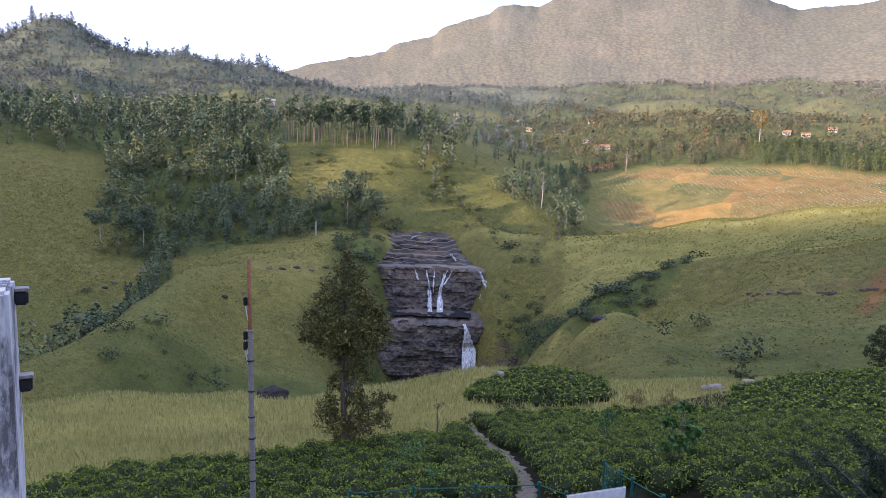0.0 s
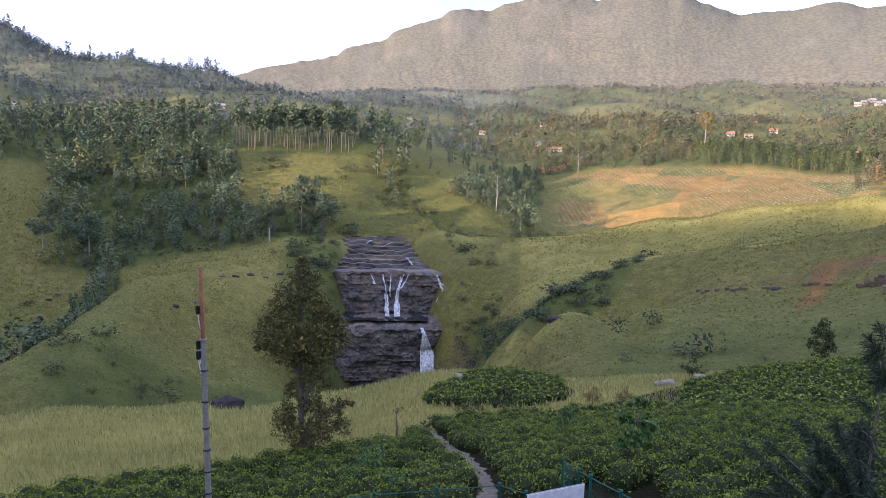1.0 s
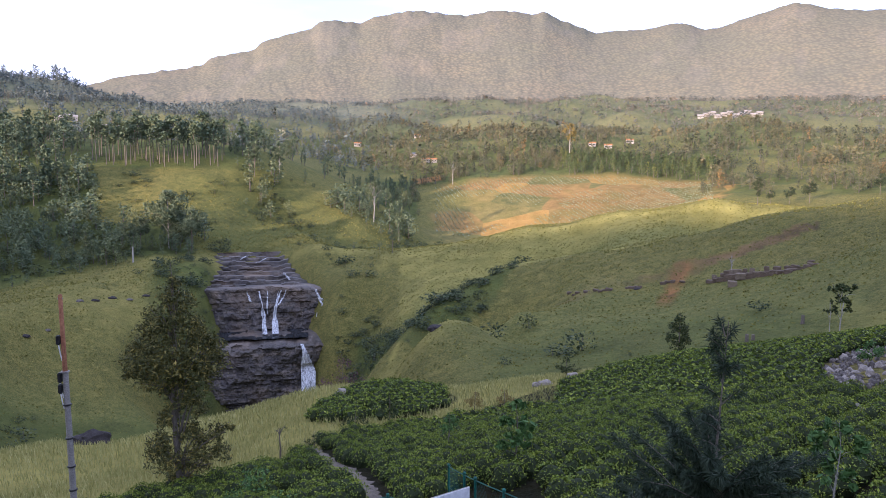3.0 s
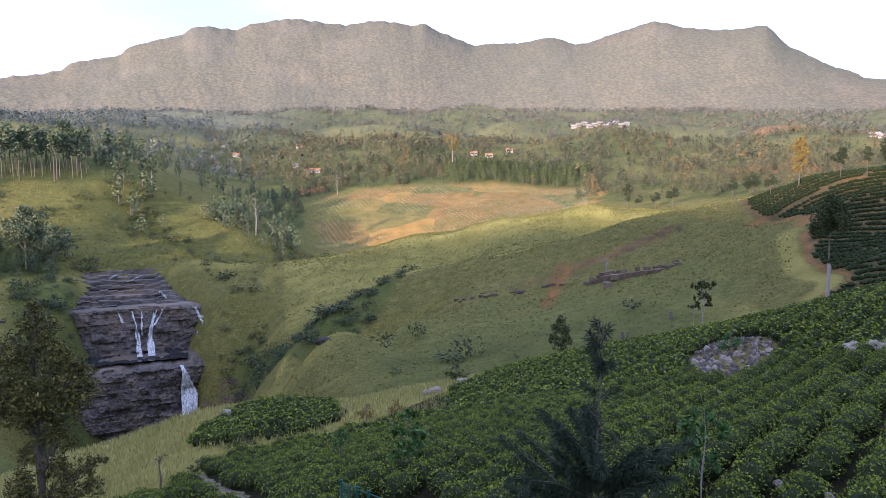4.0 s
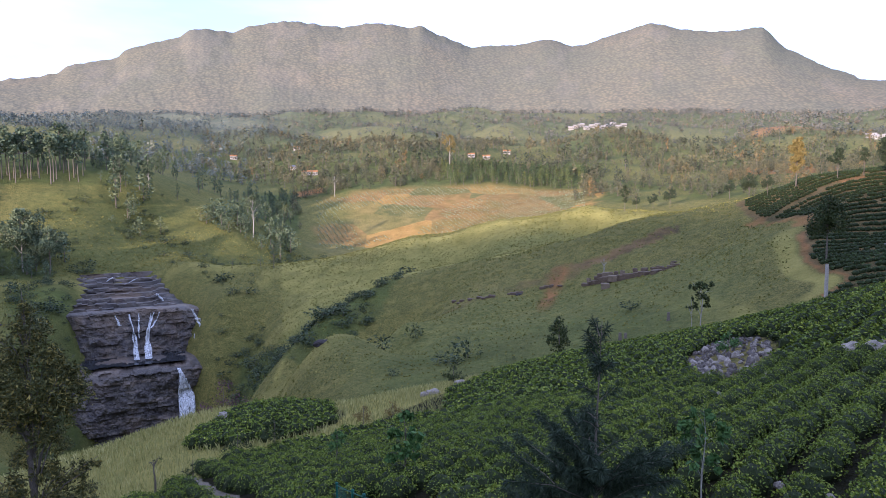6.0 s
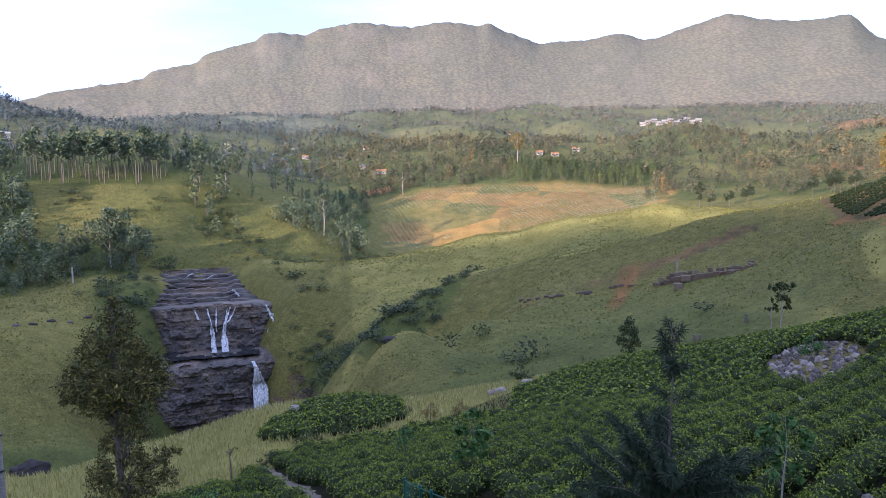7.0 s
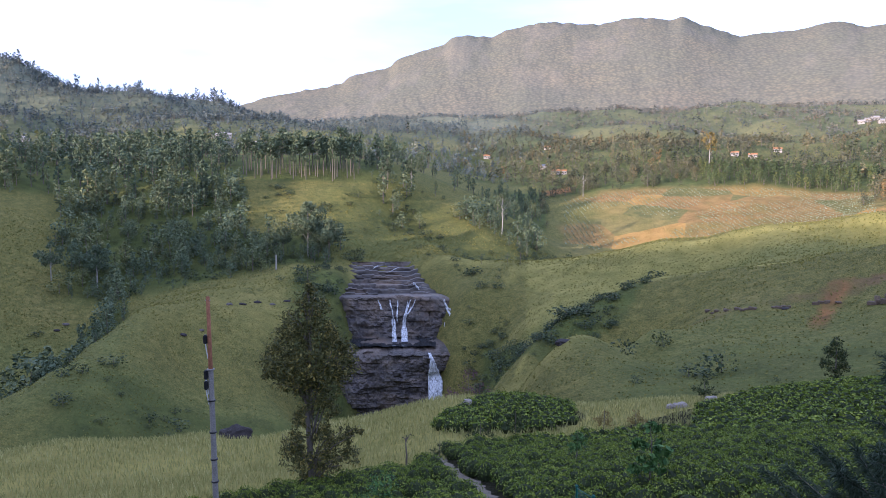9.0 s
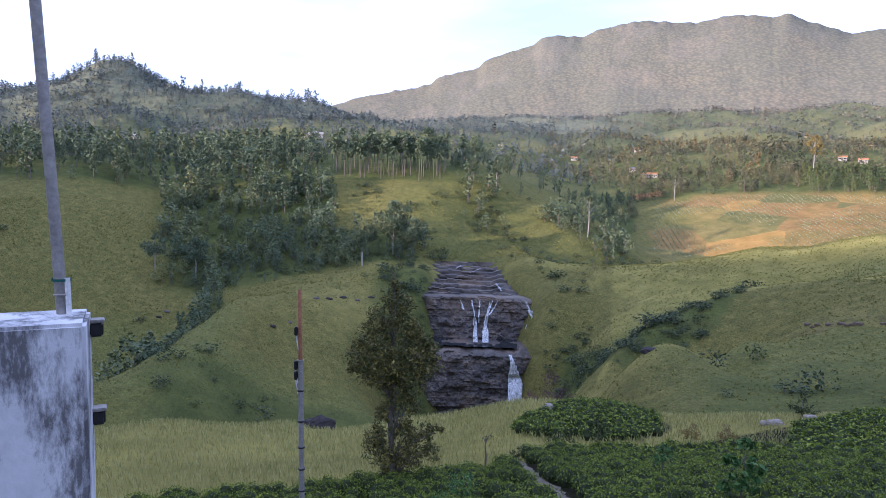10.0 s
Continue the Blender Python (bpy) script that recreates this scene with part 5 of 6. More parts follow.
def gate_pillar():
    top = EYE - .45
    base = float(ground(-1.83, 2.14))
    ob = thing("plastered_pillar", (-1.833, 2.139, base), "whitewashed plaster pillar stained black by damp", "pillar", turn=31)
    h = top - base
    bm = box_bm((.55, .30, h), (0, 0, h / 2), .012)
    bmesh.ops.subdivide_edges(bm, edges=[e for e in bm.edges if abs(e.verts[0].co.z - e.verts[1].co.z) > 1], cuts=40)
    for v in bm.verts:
        n = noise.noise(v.co * 2.1)
        v.co.x += .004 * n
        v.co.y += .004 * noise.noise(v.co * 2.7 + Vector((4, 4, 4)))
    part("shaft", bm, M["plaster"], ob)
    for zz in (h - .07, h - .40):
        b = part("hinge_block", box_bm((.045, .05, .05), (.295, .10, zz), .006), M["black"], ob, "black metal block")
        part("hinge_plate", box_bm((.05, .055, .012), (.297, .10, zz + .032), .003), M["zinc"], b, "thin steel plate")
    pipe = thing("steel_pipe_mast", (-1.70, 2.29, top), "tall grey steel pipe standing on the plastered pillar", "mast")
    v, q = tube([(0, 0, -.02), (-.018, 0, .3), (-.09, -.005, 1.5), (-.16, -.01, 2.6)], (.0195, .0192, .0185, .018), 16)
    part_np("pipe", v, q, M["zinc"], pipe, smooth=True)
    v, q = tube([(.032, -.01, -.01), (.028, -.01, .13)], (.0095, .0095), 10)
    part_np("conduit", v, q, M["porcelain"], pipe, "short white conduit")
    v, q = tube([(.001, -.004, .118), (.001, -.004, .127)], (.032, .032), 12)
    part_np("tie", v, q, M["green_paint"], pipe, "green tie")
    v, q = tube([(-.012, -.03, .07), (.03, -.02, .072)], (.004, .004), 6)
    part_np("wire", v, q, M["zinc"], pipe)


gate_pillar()


def fence_run(points, label):
    """A green mesh fence: posts with caps, three line wires and a woven mesh."""
    ob = thing("wire_fence", points[0][:3], label, "fence")
    o = np.array(points[0][:3])
    tops = []
    for x, y, z, top in points:
        a, b = np.array([x, y, z - .3]) - o, np.array([x, y, top]) - o
        v, q = tube([a, b], (.032, .032), 10)
        p = part_np("post", v, q, M["green_paint"], ob, smooth=True)
        v, q = tube([b, b + [0, 0, .015], b + [0, 0, .05], b + [0, 0, .07]], (.045, .05, .04, .004), 10)
        part_np("post_cap", v, q, M["green_paint"], p, "pale green cap")
        tops.append((a + [0, 0, .35], b))
    for (a0, b0), (a1, b1) in zip(tops[:-1], tops[1:]):
        for f in (1.0, .5, .04):
            s, e = a0 + (b0 - a0) * f - [0, 0, .03], a1 + (b1 - a1) * f - [0, 0, .03]
            v, q = tube([s, (s + e) / 2 - [0, 0, .01], e], (.008,) * 3 if f < 1 else (.014,) * 3, 5)
            part_np("line_wire", v, q, M["green_paint"], ob)
        length = np.linalg.norm(b1 - b0)
        n = int(length / .09)
        pieces = []
        for i in range(n + 1):
            for way in (-1, 1):
                u0, u1 = i / n, np.clip((i + way * 12) / n, 0, 1)
                lo, hi = a0 + (a1 - a0) * u0, b0 + (b1 - b0) * u1
                k = abs(u1 - u0) * n / 12
                hi = lo + (hi - lo) if k > .99 else (a0 + (a1 - a0) * u1) * (1 - k) + (b0 + (b1 - b0) * u1) * k
                if k > .05:
                    pieces.append(tube([lo, hi], (.0022, .0022), 3))
        v, q = join(pieces)
        tagged(part_np("wire_mesh", v, q, M["green_paint"], ob), kind="stuff")
    return ob


def fence_points(rows):
    out = []
    for az, d, slope in rows:
        x, y, z = on_ground(az, d)
        out.append((x, y, z, EYE + slope * d))
    return out


fence_run(fence_points([(-10, 17.2, -.517), (-4.3, 17, -.511), (1.3, 16.8, -.503), (6.9, 16.6, -.491), (9.3, 15.9, -.501)]), "low green mesh fence below the tea garden")
fence_run(fence_points([(12.4, 18.6, -.443), (13.8, 16.4, -.456), (14.8, 15.6, -.464), (17.4, 14.2, -.482), (22, 12.6, -.51)]), "green mesh fence with capped posts beside a board")


def sign_board():
    a, b = at(9.4, 13.7, -.505), at(14.3, 14.5, -.477)
    mid = (a + b) / 2
    gz = float(ground(mid[0], mid[1]))
    ob = thing("notice_board", (mid[0], mid[1], gz), "plain white sheet board on steel posts", "board", turn=math.degrees(math.atan2(b[1] - a[1], b[0] - a[0])))
    w, h = float(np.linalg.norm((b - a)[:2])), float(mid[2]) - gz
    part("panel", box_bm((w / 2 - .004, .02, 1.0), (-w / 4, 0, h - .5), .004), M["board"], ob)
    part("panel", box_bm((w / 2 - .004, .02, 1.0), (w / 4, 0, h - .5), .004), M["board"], ob)
    part("top_rail", box_bm((w + .02, .035, .02), (0, .018, h - .005), .004), M["zinc"], ob)
    for x in (-w / 2 + .03, w / 2 - .03):
        part("post", box_bm((.05, .05, h + .25), (x, .05, h / 2 - .14), .006), M["black"], ob)


sign_board()


def footpath():
    r = np.random.default_rng(17)
    ob = thing("footpath", on_ground(3.6, 26), "worn stone footpath between the tea bushes", "path", kind="structure")
    o = np.array(ob.matrix_world.translation)
    for i in range(150):
        d = 17 + 18 * i / 150 + r.normal(0, .1)
        az = path_line(d) + r.normal(0, .13) / d * 57.3
        x, y, z = on_ground(az, d)
        bm = bmesh.new()
        bmesh.ops.create_icosphere(bm, subdivisions=1, radius=.5)
        s = r.uniform(.2, .5)
        for v in bm.verts:
            v.co = Vector((v.co.x * s * r.uniform(.8, 1.2) * 1.3, v.co.y * s * r.uniform(.8, 1.2), v.co.z * .09 + .02))
        bm.transform(Matrix.Translation(Vector((x, y, z)) - Vector(o)) @ Matrix.Rotation(r.uniform(0, 6), 4, "Z"))
        part("stone", bm, M["path"], ob)


footpath()


def feather_shrub():
    """A young she-oak: whippy stems with fine drooping needle sprays."""
    r = np.random.default_rng(44)
    x, y, z = on_ground(35.4, 12)
    ob = thing("she_oak", (x, y, z), "feathery dark young she-oak with whippy stems", "tree")
    top = EYE - .19 * 12 - z
    leader = np.array([(0, 0, -.2), (.03, .02, top * .3), (-.02, .05, top * .6), (.06, .0, top)])
    pieces = [tube(leader, (.05, .038, .022, .005), 8)]
    stems = []
    for i in range(84):
        h = r.uniform(.04, .52) * top
        a = r.uniform(0, 2 * np.pi)
        reach = r.uniform(1.2, 2.8) * (1.0 if h < .42 * top else .5)
        out = np.array([math.cos(a), math.sin(a), 0]) * reach
        s = np.array([0, 0, h])
        e = s + out + np.array([0, 0, r.uniform(.35, 1.15)])
        e[2] = min(e[2], top * .66)
        stems.append((s, (s + e) / 2 + np.array([0, 0, .14]), e))
    for i in range(18):
        h = r.uniform(.55, .97) * top
        a = r.uniform(0, 2 * np.pi)
        reach = .62 * (1.05 - h / top) + .12
        s = np.array([.02, .02, h])
        e = s + np.array([math.cos(a) * reach, math.sin(a) * reach, .25])
        stems.append((s, (s + e) / 2 + np.array([0, 0, .04]), e))
    v, q = join(pieces)
    part_np("trunk", v, q, M["bark"], ob, smooth=True)
    for s, m, e in stems:
        v, q = tube([s, m, e], (.014, .009, .003), 5)
        part_np("branch", v, q, M["bark"], ob)
    vs = []
    for s, m, e in stems:
        n = 1000 if np.linalg.norm(e - s) > .9 else 130
        t = r.uniform(.12, 1.0, n)[:, None]
        p = (1 - t) ** 2 * s + 2 * t * (1 - t) * m + t ** 2 * e
        d = (e - s) / np.linalg.norm(e - s) * .5 + r.normal(size=(n, 3)) * .55
        d[:, 2] -= .15
        d /= np.linalg.norm(d, axis=1, keepdims=True)
        ln = r.uniform(.08, .22, n)[:, None]
        side = np.cross(d, r.normal(size=(n, 3)))
        side = side / np.linalg.norm(side, axis=1, keepdims=True) * .0072
        tip = p + d * ln - np.array([0, 0, .05]) * ln * 3
        mid = p + d * ln * .55
        vs.append(np.stack([p - side * .6, mid - side, tip, mid + side], 1).reshape(-1, 3))
    v = np.concatenate(vs)
    part_np("needle_sprays", v, np.arange(len(v)).reshape(-1, 4), M["needle"], ob, "fine grey-green needles")


feather_shrub()

BALL = [(0, 0, .82, .14), (-.1, .05, .7, .15), (.12, 0, .66, .15), (0, -.1, .56, .16), (.05, .1, .78, .1)]
BUSH = [(0, 0, .45, .35), (-.3, .1, .35, .28), (.28, -.1, .38, .28), (.05, .2, .7, .22)]
SPARSE = [(0, 0, .9, .07), (-.12, 0, .78, .07), (.14, .04, .72, .08), (-.04, -.1, .62, .07), (.1, .1, .52, .06)]


def small_plants():
    def put(name, az, d, h, lobes, leaf, n, mat, label, cat, seed, **kw):
        leafy(name, on_ground(az, d), h, lobes, leaf, n, mat, label, cat, seed, **kw)

    put("bare_sapling", -2.4, 33.5, 1.7, [(0, 0, .95, .05), (.18, 0, .98, .06), (-.1, 0, .9, .05)], .03, 60, "leaf_dark", "thin leafless forked sapling at the edge of the tea", "sapling", 51, trunk=.06, twigs=12)
    put("leafy_sapling", 7.1, 38, 2.3, BALL, .07, 700, "leaf_dark", "small round-headed sapling standing in the tea", "sapling", 52, trunk=.04)
    put("garden_sapling", 12.4, 28, 1.9, SPARSE + BALL, .06, 500, "leaf_fresh", "pale green sapling rising above the tea", "sapling", 53, trunk=.03)
    put("round_shrub", 4.1, 38, 1.5, BUSH, .06, 600, "leaf_dark", "dark shrub on the strip of straw grass", "shrub", 54, trunk=.03)
    put("broadleaf_sapling", 18.3, 21.5, 2.4, [(0, 0, .9, .12), (-.16, 0, .75, .13), (.16, .05, .7, .14), (-.05, -.1, .55, .14), (.14, 0, .45, .12), (-.2, 0, .42, .1)], .11, 520, "leaf_fresh",
        "young broad-leaved tree among the tea", "sapling", 55, trunk=.035, aspect=.6, droop=.5)
    put("crest_shrub", 22.5, 60, 1.9, BUSH, .08, 650, "leaf_dark", "dark bushy shrub on the crest of the tea", "shrub", 56, trunk=.04)
    put("path_shrub", .5, 34, 1.1, BUSH, .05, 400, "leaf_dark", "low shrub beside the footpath", "shrub", 57, trunk=.03)
    put("lower_sapling", 43.6, 16.5, 2.6, [(0, 0, .93, .1), (-.12, 0, .8, .12), (.13, 0, .76, .12), (0, .1, .62, .12), (-.1, 0, .5, .1), (.1, 0, .42, .1)], .09, 520, "leaf_fresh",
        "thin sapling with pale broad leaves in the tea", "sapling", 58, trunk=.022, bark="bark_pale", aspect=.6, droop=.4)
    put("ochre_bush", 14.6, 46, 1.5, BUSH, .05, 900, "ochre", "dry ochre bush at the edge of the tea", "shrub", 59, trunk=.03)
    put("ochre_bush", 17.2, 47, 1.3, BUSH, .05, 700, "ochre", "low dry ochre bush among straw grass", "shrub", 60, trunk=.03)
    put("purple_bush", 3.0, 73, 5.2, BUSH, .10, 900, "purple", "purple-leaved bush on the brink of the gorge", "shrub", 61, trunk=.05)
    put("crest_tree", 31.5, 72, 5.6, [(0, 0, .85, .12), (-.1, 0, .72, .13), (.08, 0, .66, .14), (-.16, 0, .5, .12), (.1, 0, .46, .13), (-.02, 0, .34, .12), (.0, 0, .2, .08)], .11, 2300, "leaf_dark",
        "dark bushy young tree on the crest of the tea", "tree", 62, trunk=.09)
    put("umbrella_tree", 42.8, 70, 5.6, [(0, 0, .97, .09), (-.17, 0, .93, .08), (.17, 0, .95, .08), (.02, 0, .78, .1), (.16, 0, .74, .07), (-.14, 0, .6, .07), (.12, 0, .62, .07)], .12, 1100, "leaf_dark",
        "tall thin tree with flat tiers of leaves", "tree", 63, trunk=.07, bark="bark_pale")
    put("umbrella_tree", 42.1, 71, 4.6, [(0, 0, .95, .06), (.1, 0, .85, .06), (-.1, 0, .78, .06)], .1, 260, "leaf_dark", "thin pale-stemmed tree with few leaves", "tree", 64, trunk=.05, bark="bark_pale")
    r = np.random.default_rng(71)
    p, az, d = sow(r, -16, 2, 18, 27, 900, lambda a, x: np.ones_like(a) * .8)
    h = r.uniform(.7, 1.4, len(p))
    proto = [(leaves(blob_points(240, r, (0, 0, .6), (.5, .5, .5), .2), .055, r, .4, .45) + (np.zeros(240, int),)) for _ in range(4)]
    scatter("garden_weeds", proto, p, h, h, (M["leaf_fresh"],), "tall broad-leaved weeds growing through the tea", "weeds", r)


small_plants()


def stones():
    def put(az, d, size, mat, label, seed, name="boulder", turn=0):
        boulder(name, on_ground(az, d), size, label, M[mat], seed, turn=turn)

    put(-16.8, 58.5, (2.7, 1.5, 1.5), "rock_dark", "black rounded rock lying in straw grass", 1)
    put(3.0, 53, (1.3, 1.0, 1.2), "rock_pale", "grey pointed boulder on the tea knoll", 2)
    put(20.7, 55, (1.3, .7, .6), "rock_pale", "pale stone at the edge of the tea", 3)
    put(19.9, 55, (.7, .5, .5), "rock_pale", "small pale stone at the edge of the tea", 4)
    put(23.0, 57, (1.2, .7, .7), "rock_pale", "pale leaning stone among the tea", 5)
    for k, (az, sl, w) in enumerate([(44.3, -.290, 1.0), (48.8, -.243, .85), (48.1, -.249, .75), (53.4, -.205, 1.3), (54.9, -.202, 1.4), (55.5, -.19, .9), (56.6, -.191, 1.3), (57.3, -.176, .9), (58.6, -.17, .7),
                                     (51.6, -.40, .55), (52.6, -.405, .45), (49.2, -.395, .35), (36.9, -.238, .7), (37.4, -.235, .5)]):
        x, y, z, d = spot(az, sl - .012)
        boulder("boulder", (x, y, z - .05), (w, w * .75, w * .75), "pale lichened boulder among tea bushes" if k > 2 else "pale smooth boulder beside the rubble clearing", M["rock_pale"], 10 + k, turn=37 * k)
    heap = thing("rubble_heap", on_ground(45.1, 43.0), "spread heap of broken pale stones in a clearing", "rubble")
    r = np.random.default_rng(3)
    o = np.array(heap.matrix_world.translation)
    base = []
    for k in range(8):
        bm = bmesh.new()
        bmesh.ops.create_icosphere(bm, subdivisions=1, radius=.5)
        for v in bm.verts:
            v.co *= r.uniform(.7, 1.25)
        me = bpy.data.meshes.new("stone")
        bm.to_mesh(me)
        bm.free()
        me.materials.append(M["rock_pale"] if k < 3 else M["rock_mid"])
        base.append(me)
    for k in range(290):
        a, rad = r.uniform(0, 2 * np.pi), math.sqrt(r.random())
        if rad < .45 and r.random() < .7:
            rad = r.uniform(.5, 1)
        az, d = 45.1 + 3.0 * rad * math.cos(a), 43.0 + 6.2 * rad * math.sin(a)
        x, y, z = on_ground(az, d)
        ob = new("stone", base[k % 8])
        s = r.uniform(.14, .4) * (1.6 if r.random() < .12 else 1)
        ob.parent = heap
        ob.matrix_basis = Matrix.LocRotScale(Vector((x, y, z + s * .15)) - Vector(o), Euler(r.uniform(0, 6, 3)), (s * 1.3, s, s * .8))
    leafy("rubble_shrub", on_ground(45.0, 44.5), 1.5, BUSH, .07, 700, "leaf_fresh", "grey-green shrub growing in the rubble", "shrub", 66, trunk=.03)


stones()


# ---- across the valley ----
def posts():
    x, y, z, d = spot(51.55, -.156, 60)
    ob = thing("concrete_post", (x, y, z), "pale bare concrete post above the tea", "post")
    v, q = tube([(0, 0, -.5), (0, 0, d * .055)], (.17, .12), 8)
    part_np("shaft", v, q, M["bark_pale"], ob)
    d = 78
    x, y, z = on_ground(55.5, d)
    ob = thing("lattice_pole", (x, y, z), "pale concrete lattice power pole with cross arms", "utility pole")
    h = EYE - .022 * d - z
    for s in (-1, 1):
        v, q = tube([(s * .28, 0, -.3), (s * .08, 0, h)], (.042, .032), 6)
        part_np("leg", v, q, M["bark_pale"], ob)
    for k in range(26):
        zz = h * (k + .5) / 26
        w = .28 - .2 * zz / h
        v, q = tube([(-w, 0, zz), (w, 0, zz)], (.026, .026), 5)
        part_np("rung", v, q, M["bark_pale"], ob)
    for f in (.72, .62, .83):
        c = part("cross_arm", box_bm((1.9, .1, .1), (.3 if f > .7 else -.2, 0, h * f), .01), M["zinc"], ob)
        for xx in (-.8, .8):
            v, q = tube([(xx, 0, h * f + .05), (xx, 0, h * f + .1), (xx, 0, h * f + .22)], (.03, .06, .03), 8)
            part_np("insulator", v, q, M["porcelain"], c, "glazed insulator")
    x, y, z, d = spot(-13.2, -.117, 200)
    ob = thing("concrete_post", (x, y, z), "pale concrete pole on the grassy bench above the falls", "post")
    v, q = tube([(0, 0, -.5), (0, 0, 7.4)], (.45, .34), 8)
    part_np("shaft", v, q, M["bark_pale"], ob)
    for az, s in ((36.5, -.224), (36.95, -.224), (40.3, -.19)):
        x, y, z, d = spot(az, s, 60)
        ob = thing("tree_stump", (x, y, z), "dark sawn tree stump on the grass slope", "stump", "stumps on the slope")
        v, q = tube([(0, 0, -.4), (.02, 0, .5), (0, 0, 1.5), (0, 0, 1.52)], (.36, .3, .26, .02), 10)
        part_np("stem", v, q, M["bark"], ob)


posts()


def far_trees():
    TALL = [(0, 0, .93, .08), (.06, 0, .84, .1), (-.08, .02, .76, .1), (.05, -.04, .68, .11), (-.05, 0, .58, .09), (.09, 0, .52, .07)]
    WIDE = [(.03, 0, .88, .12), (-.24, 0, .66, .14), (.2, .05, .76, .15), (0, -.15, .6, .18), (.1, .15, .55, .16), (-.12, .1, .48, .15)]
    LOW = [(0, 0, .36, .15), (.13, .05, .26, .13), (-.13, 0, .3, .13)]
    rows = [("eucalyptus_tree", -10.6, -.100, .083, WIDE + TALL, 1800, "wood_near", "bark_pale", "big dark spreading tree above the falls"),
            ("hillside_tree", -8.9, -.105, .062, WIDE, 1500, "wood_near", "bark", "dark round tree above the falls"),
            ("hillside_tree", -12.6, -.098, .045, WIDE, 900, "wood_near", "bark", "dark small tree beside taller ones"),
            ("eucalyptus_tree", -26.6, -.133, .060, TALL + WIDE, 1200, "wood_near", "bark_pale", "pale-stemmed tree in the wooded hollow"),
            ("eucalyptus_tree", -29.6, -.12, .052, WIDE, 1000, "wood_near", "bark_pale", "dark tree in the wooded hollow"),
            ("ridge_tree", 7.35, -.112, .040, TALL, 420, "wood_near", "bark", "lone dark tree on the grass ridge"),
            ("ridge_tree", 4.1, -.112, .018, WIDE, 220, "wood_near", "bark", "small tree on the end of the grass ridge"),
            ("ridge_tree", 6.3, -.110, .017, WIDE, 220, "wood_near", "bark", "small dark tree on the grass ridge"),
            ("pale_tree", 5.8, -.066, .062, SPARSE + TALL[:3], 420, "wood_near", "bark_pale", "tall thin white-stemmed tree above the ravine"),
            ("pale_tree", 12.5, -.010, .036, SPARSE, 160, "wood_mid", "bark_pale", "thin pale dead-looking tree above the fields"),
            ("brow_tree", -3.9, .000, .048, TALL, 700, "wood_near", "bark", "lone tree on the brow"),
            ("brow_tree", -1.9, -.002, .052, TALL, 700, "wood_near", "bark_pale", "tall lone tree with bare pale stem on the brow"),
            ("fire_tree", 22.2, .028, .052, SPARSE + TALL, 420, "ochre", "bark_pale", "tall tree with russet leaves and pale limbs"),
            ("russet_tree", 49.2, -.004, .067, TALL + [(0, 0, .4, .1)], 1300, "ochre", "bark", "tall russet-brown tree behind the terraces"),
            ("terrace_tree", 51.9, .006, .042, TALL + WIDE[:2], 900, "wood_dark", "bark", "dark tree behind the tea terraces"),
            ("terrace_tree", 53.5, .012, .036, TALL, 700, "wood_dark", "bark", "slim dark tree behind the tea terraces"),
            ("cypress_tree", 55.2, .012, .058, WIDE + TALL + LOW, 2400, "wood_dark", "bark", "broad dark tree on top of the terraces"),
            ("cypress_tree", 56.2, .012, .078, WIDE + TALL + LOW, 2600, "wood_dark", "bark", "tall flat-topped dark tree on top of the terraces"),
            ("cypress_tree", 57.6, .012, .055, WIDE + LOW, 2000, "wood_dark", "bark", "dark spreading tree beside taller ones"),
            ("terrace_tree", 57.1, -.042, .052, TALL + [(0, 0, .42, .1)], 900, "wood_dark", "bark", "dark slim tree standing in the terraced tea"),
            ("bushy_tree", 46.0, -.018, .036, WIDE, 1500, "wood_dark", "bark", "round bushy tree beside the terraces"),
            ("bushy_tree", 44.6, -.018, .026, WIDE, 1000, "wood_dark", "bark", "low bushy tree behind the grass ridge"),
            ("bushy_tree", 47.3, -.013, .028, WIDE, 1000, "wood_dark", "bark", "low bushy tree near the terraces"),
            ("bushy_tree", 40.2, -.030, .030, WIDE, 1000, "wood_dark", "bark", "dark bushy tree beside a farm roof"),
            ("bushy_tree", 38.9, -.032, .024, WIDE, 900, "wood_dark", "bark", "low dark bushy tree behind the grass ridge"),
            ("slim_tree", 36.7, -.034, .038, TALL + [(0, 0, .4, .1)], 800, "wood_dark", "bark", "upright dark tree behind the grass ridge"),
            ("bushy_tree", 37.6, -.033, .020, WIDE, 800, "wood_dark", "bark", "low dark bush behind the grass ridge"),
            ("wispy_tree", 51.4, -.098, .088, SPARSE + WIDE + TALL[2:], 2000, "leaf_dark", "bark", "wispy grey-green tree at the foot of the terraces")]
    for k, (name, az, sl, tall, lobes, n, mat, bark, label) in enumerate(rows):
        x, y, z, d = spot(az, sl, 75 if az > 45 else 150)
        h = tall * d
        leafy(name, (x, y, z), h, lobes, h * (.019 if mat != "leaf_dark" else .016), int(n * 2.6), mat, label, "tree", 200 + k, trunk=h * .013, bark=bark, twigs=18, aspect=.6)
    x, y, z, d = spot(35.1, -.135, 120)
    ob = leafy("dead_tree", (x, y, z), 6.5, SPARSE, .05, 12, "leaf_dark", "bleached leafless dead tree above an earth scar", "tree", 300, trunk=.12, bark="bark_pale", twigs=26)
    r = np.random.default_rng(88)
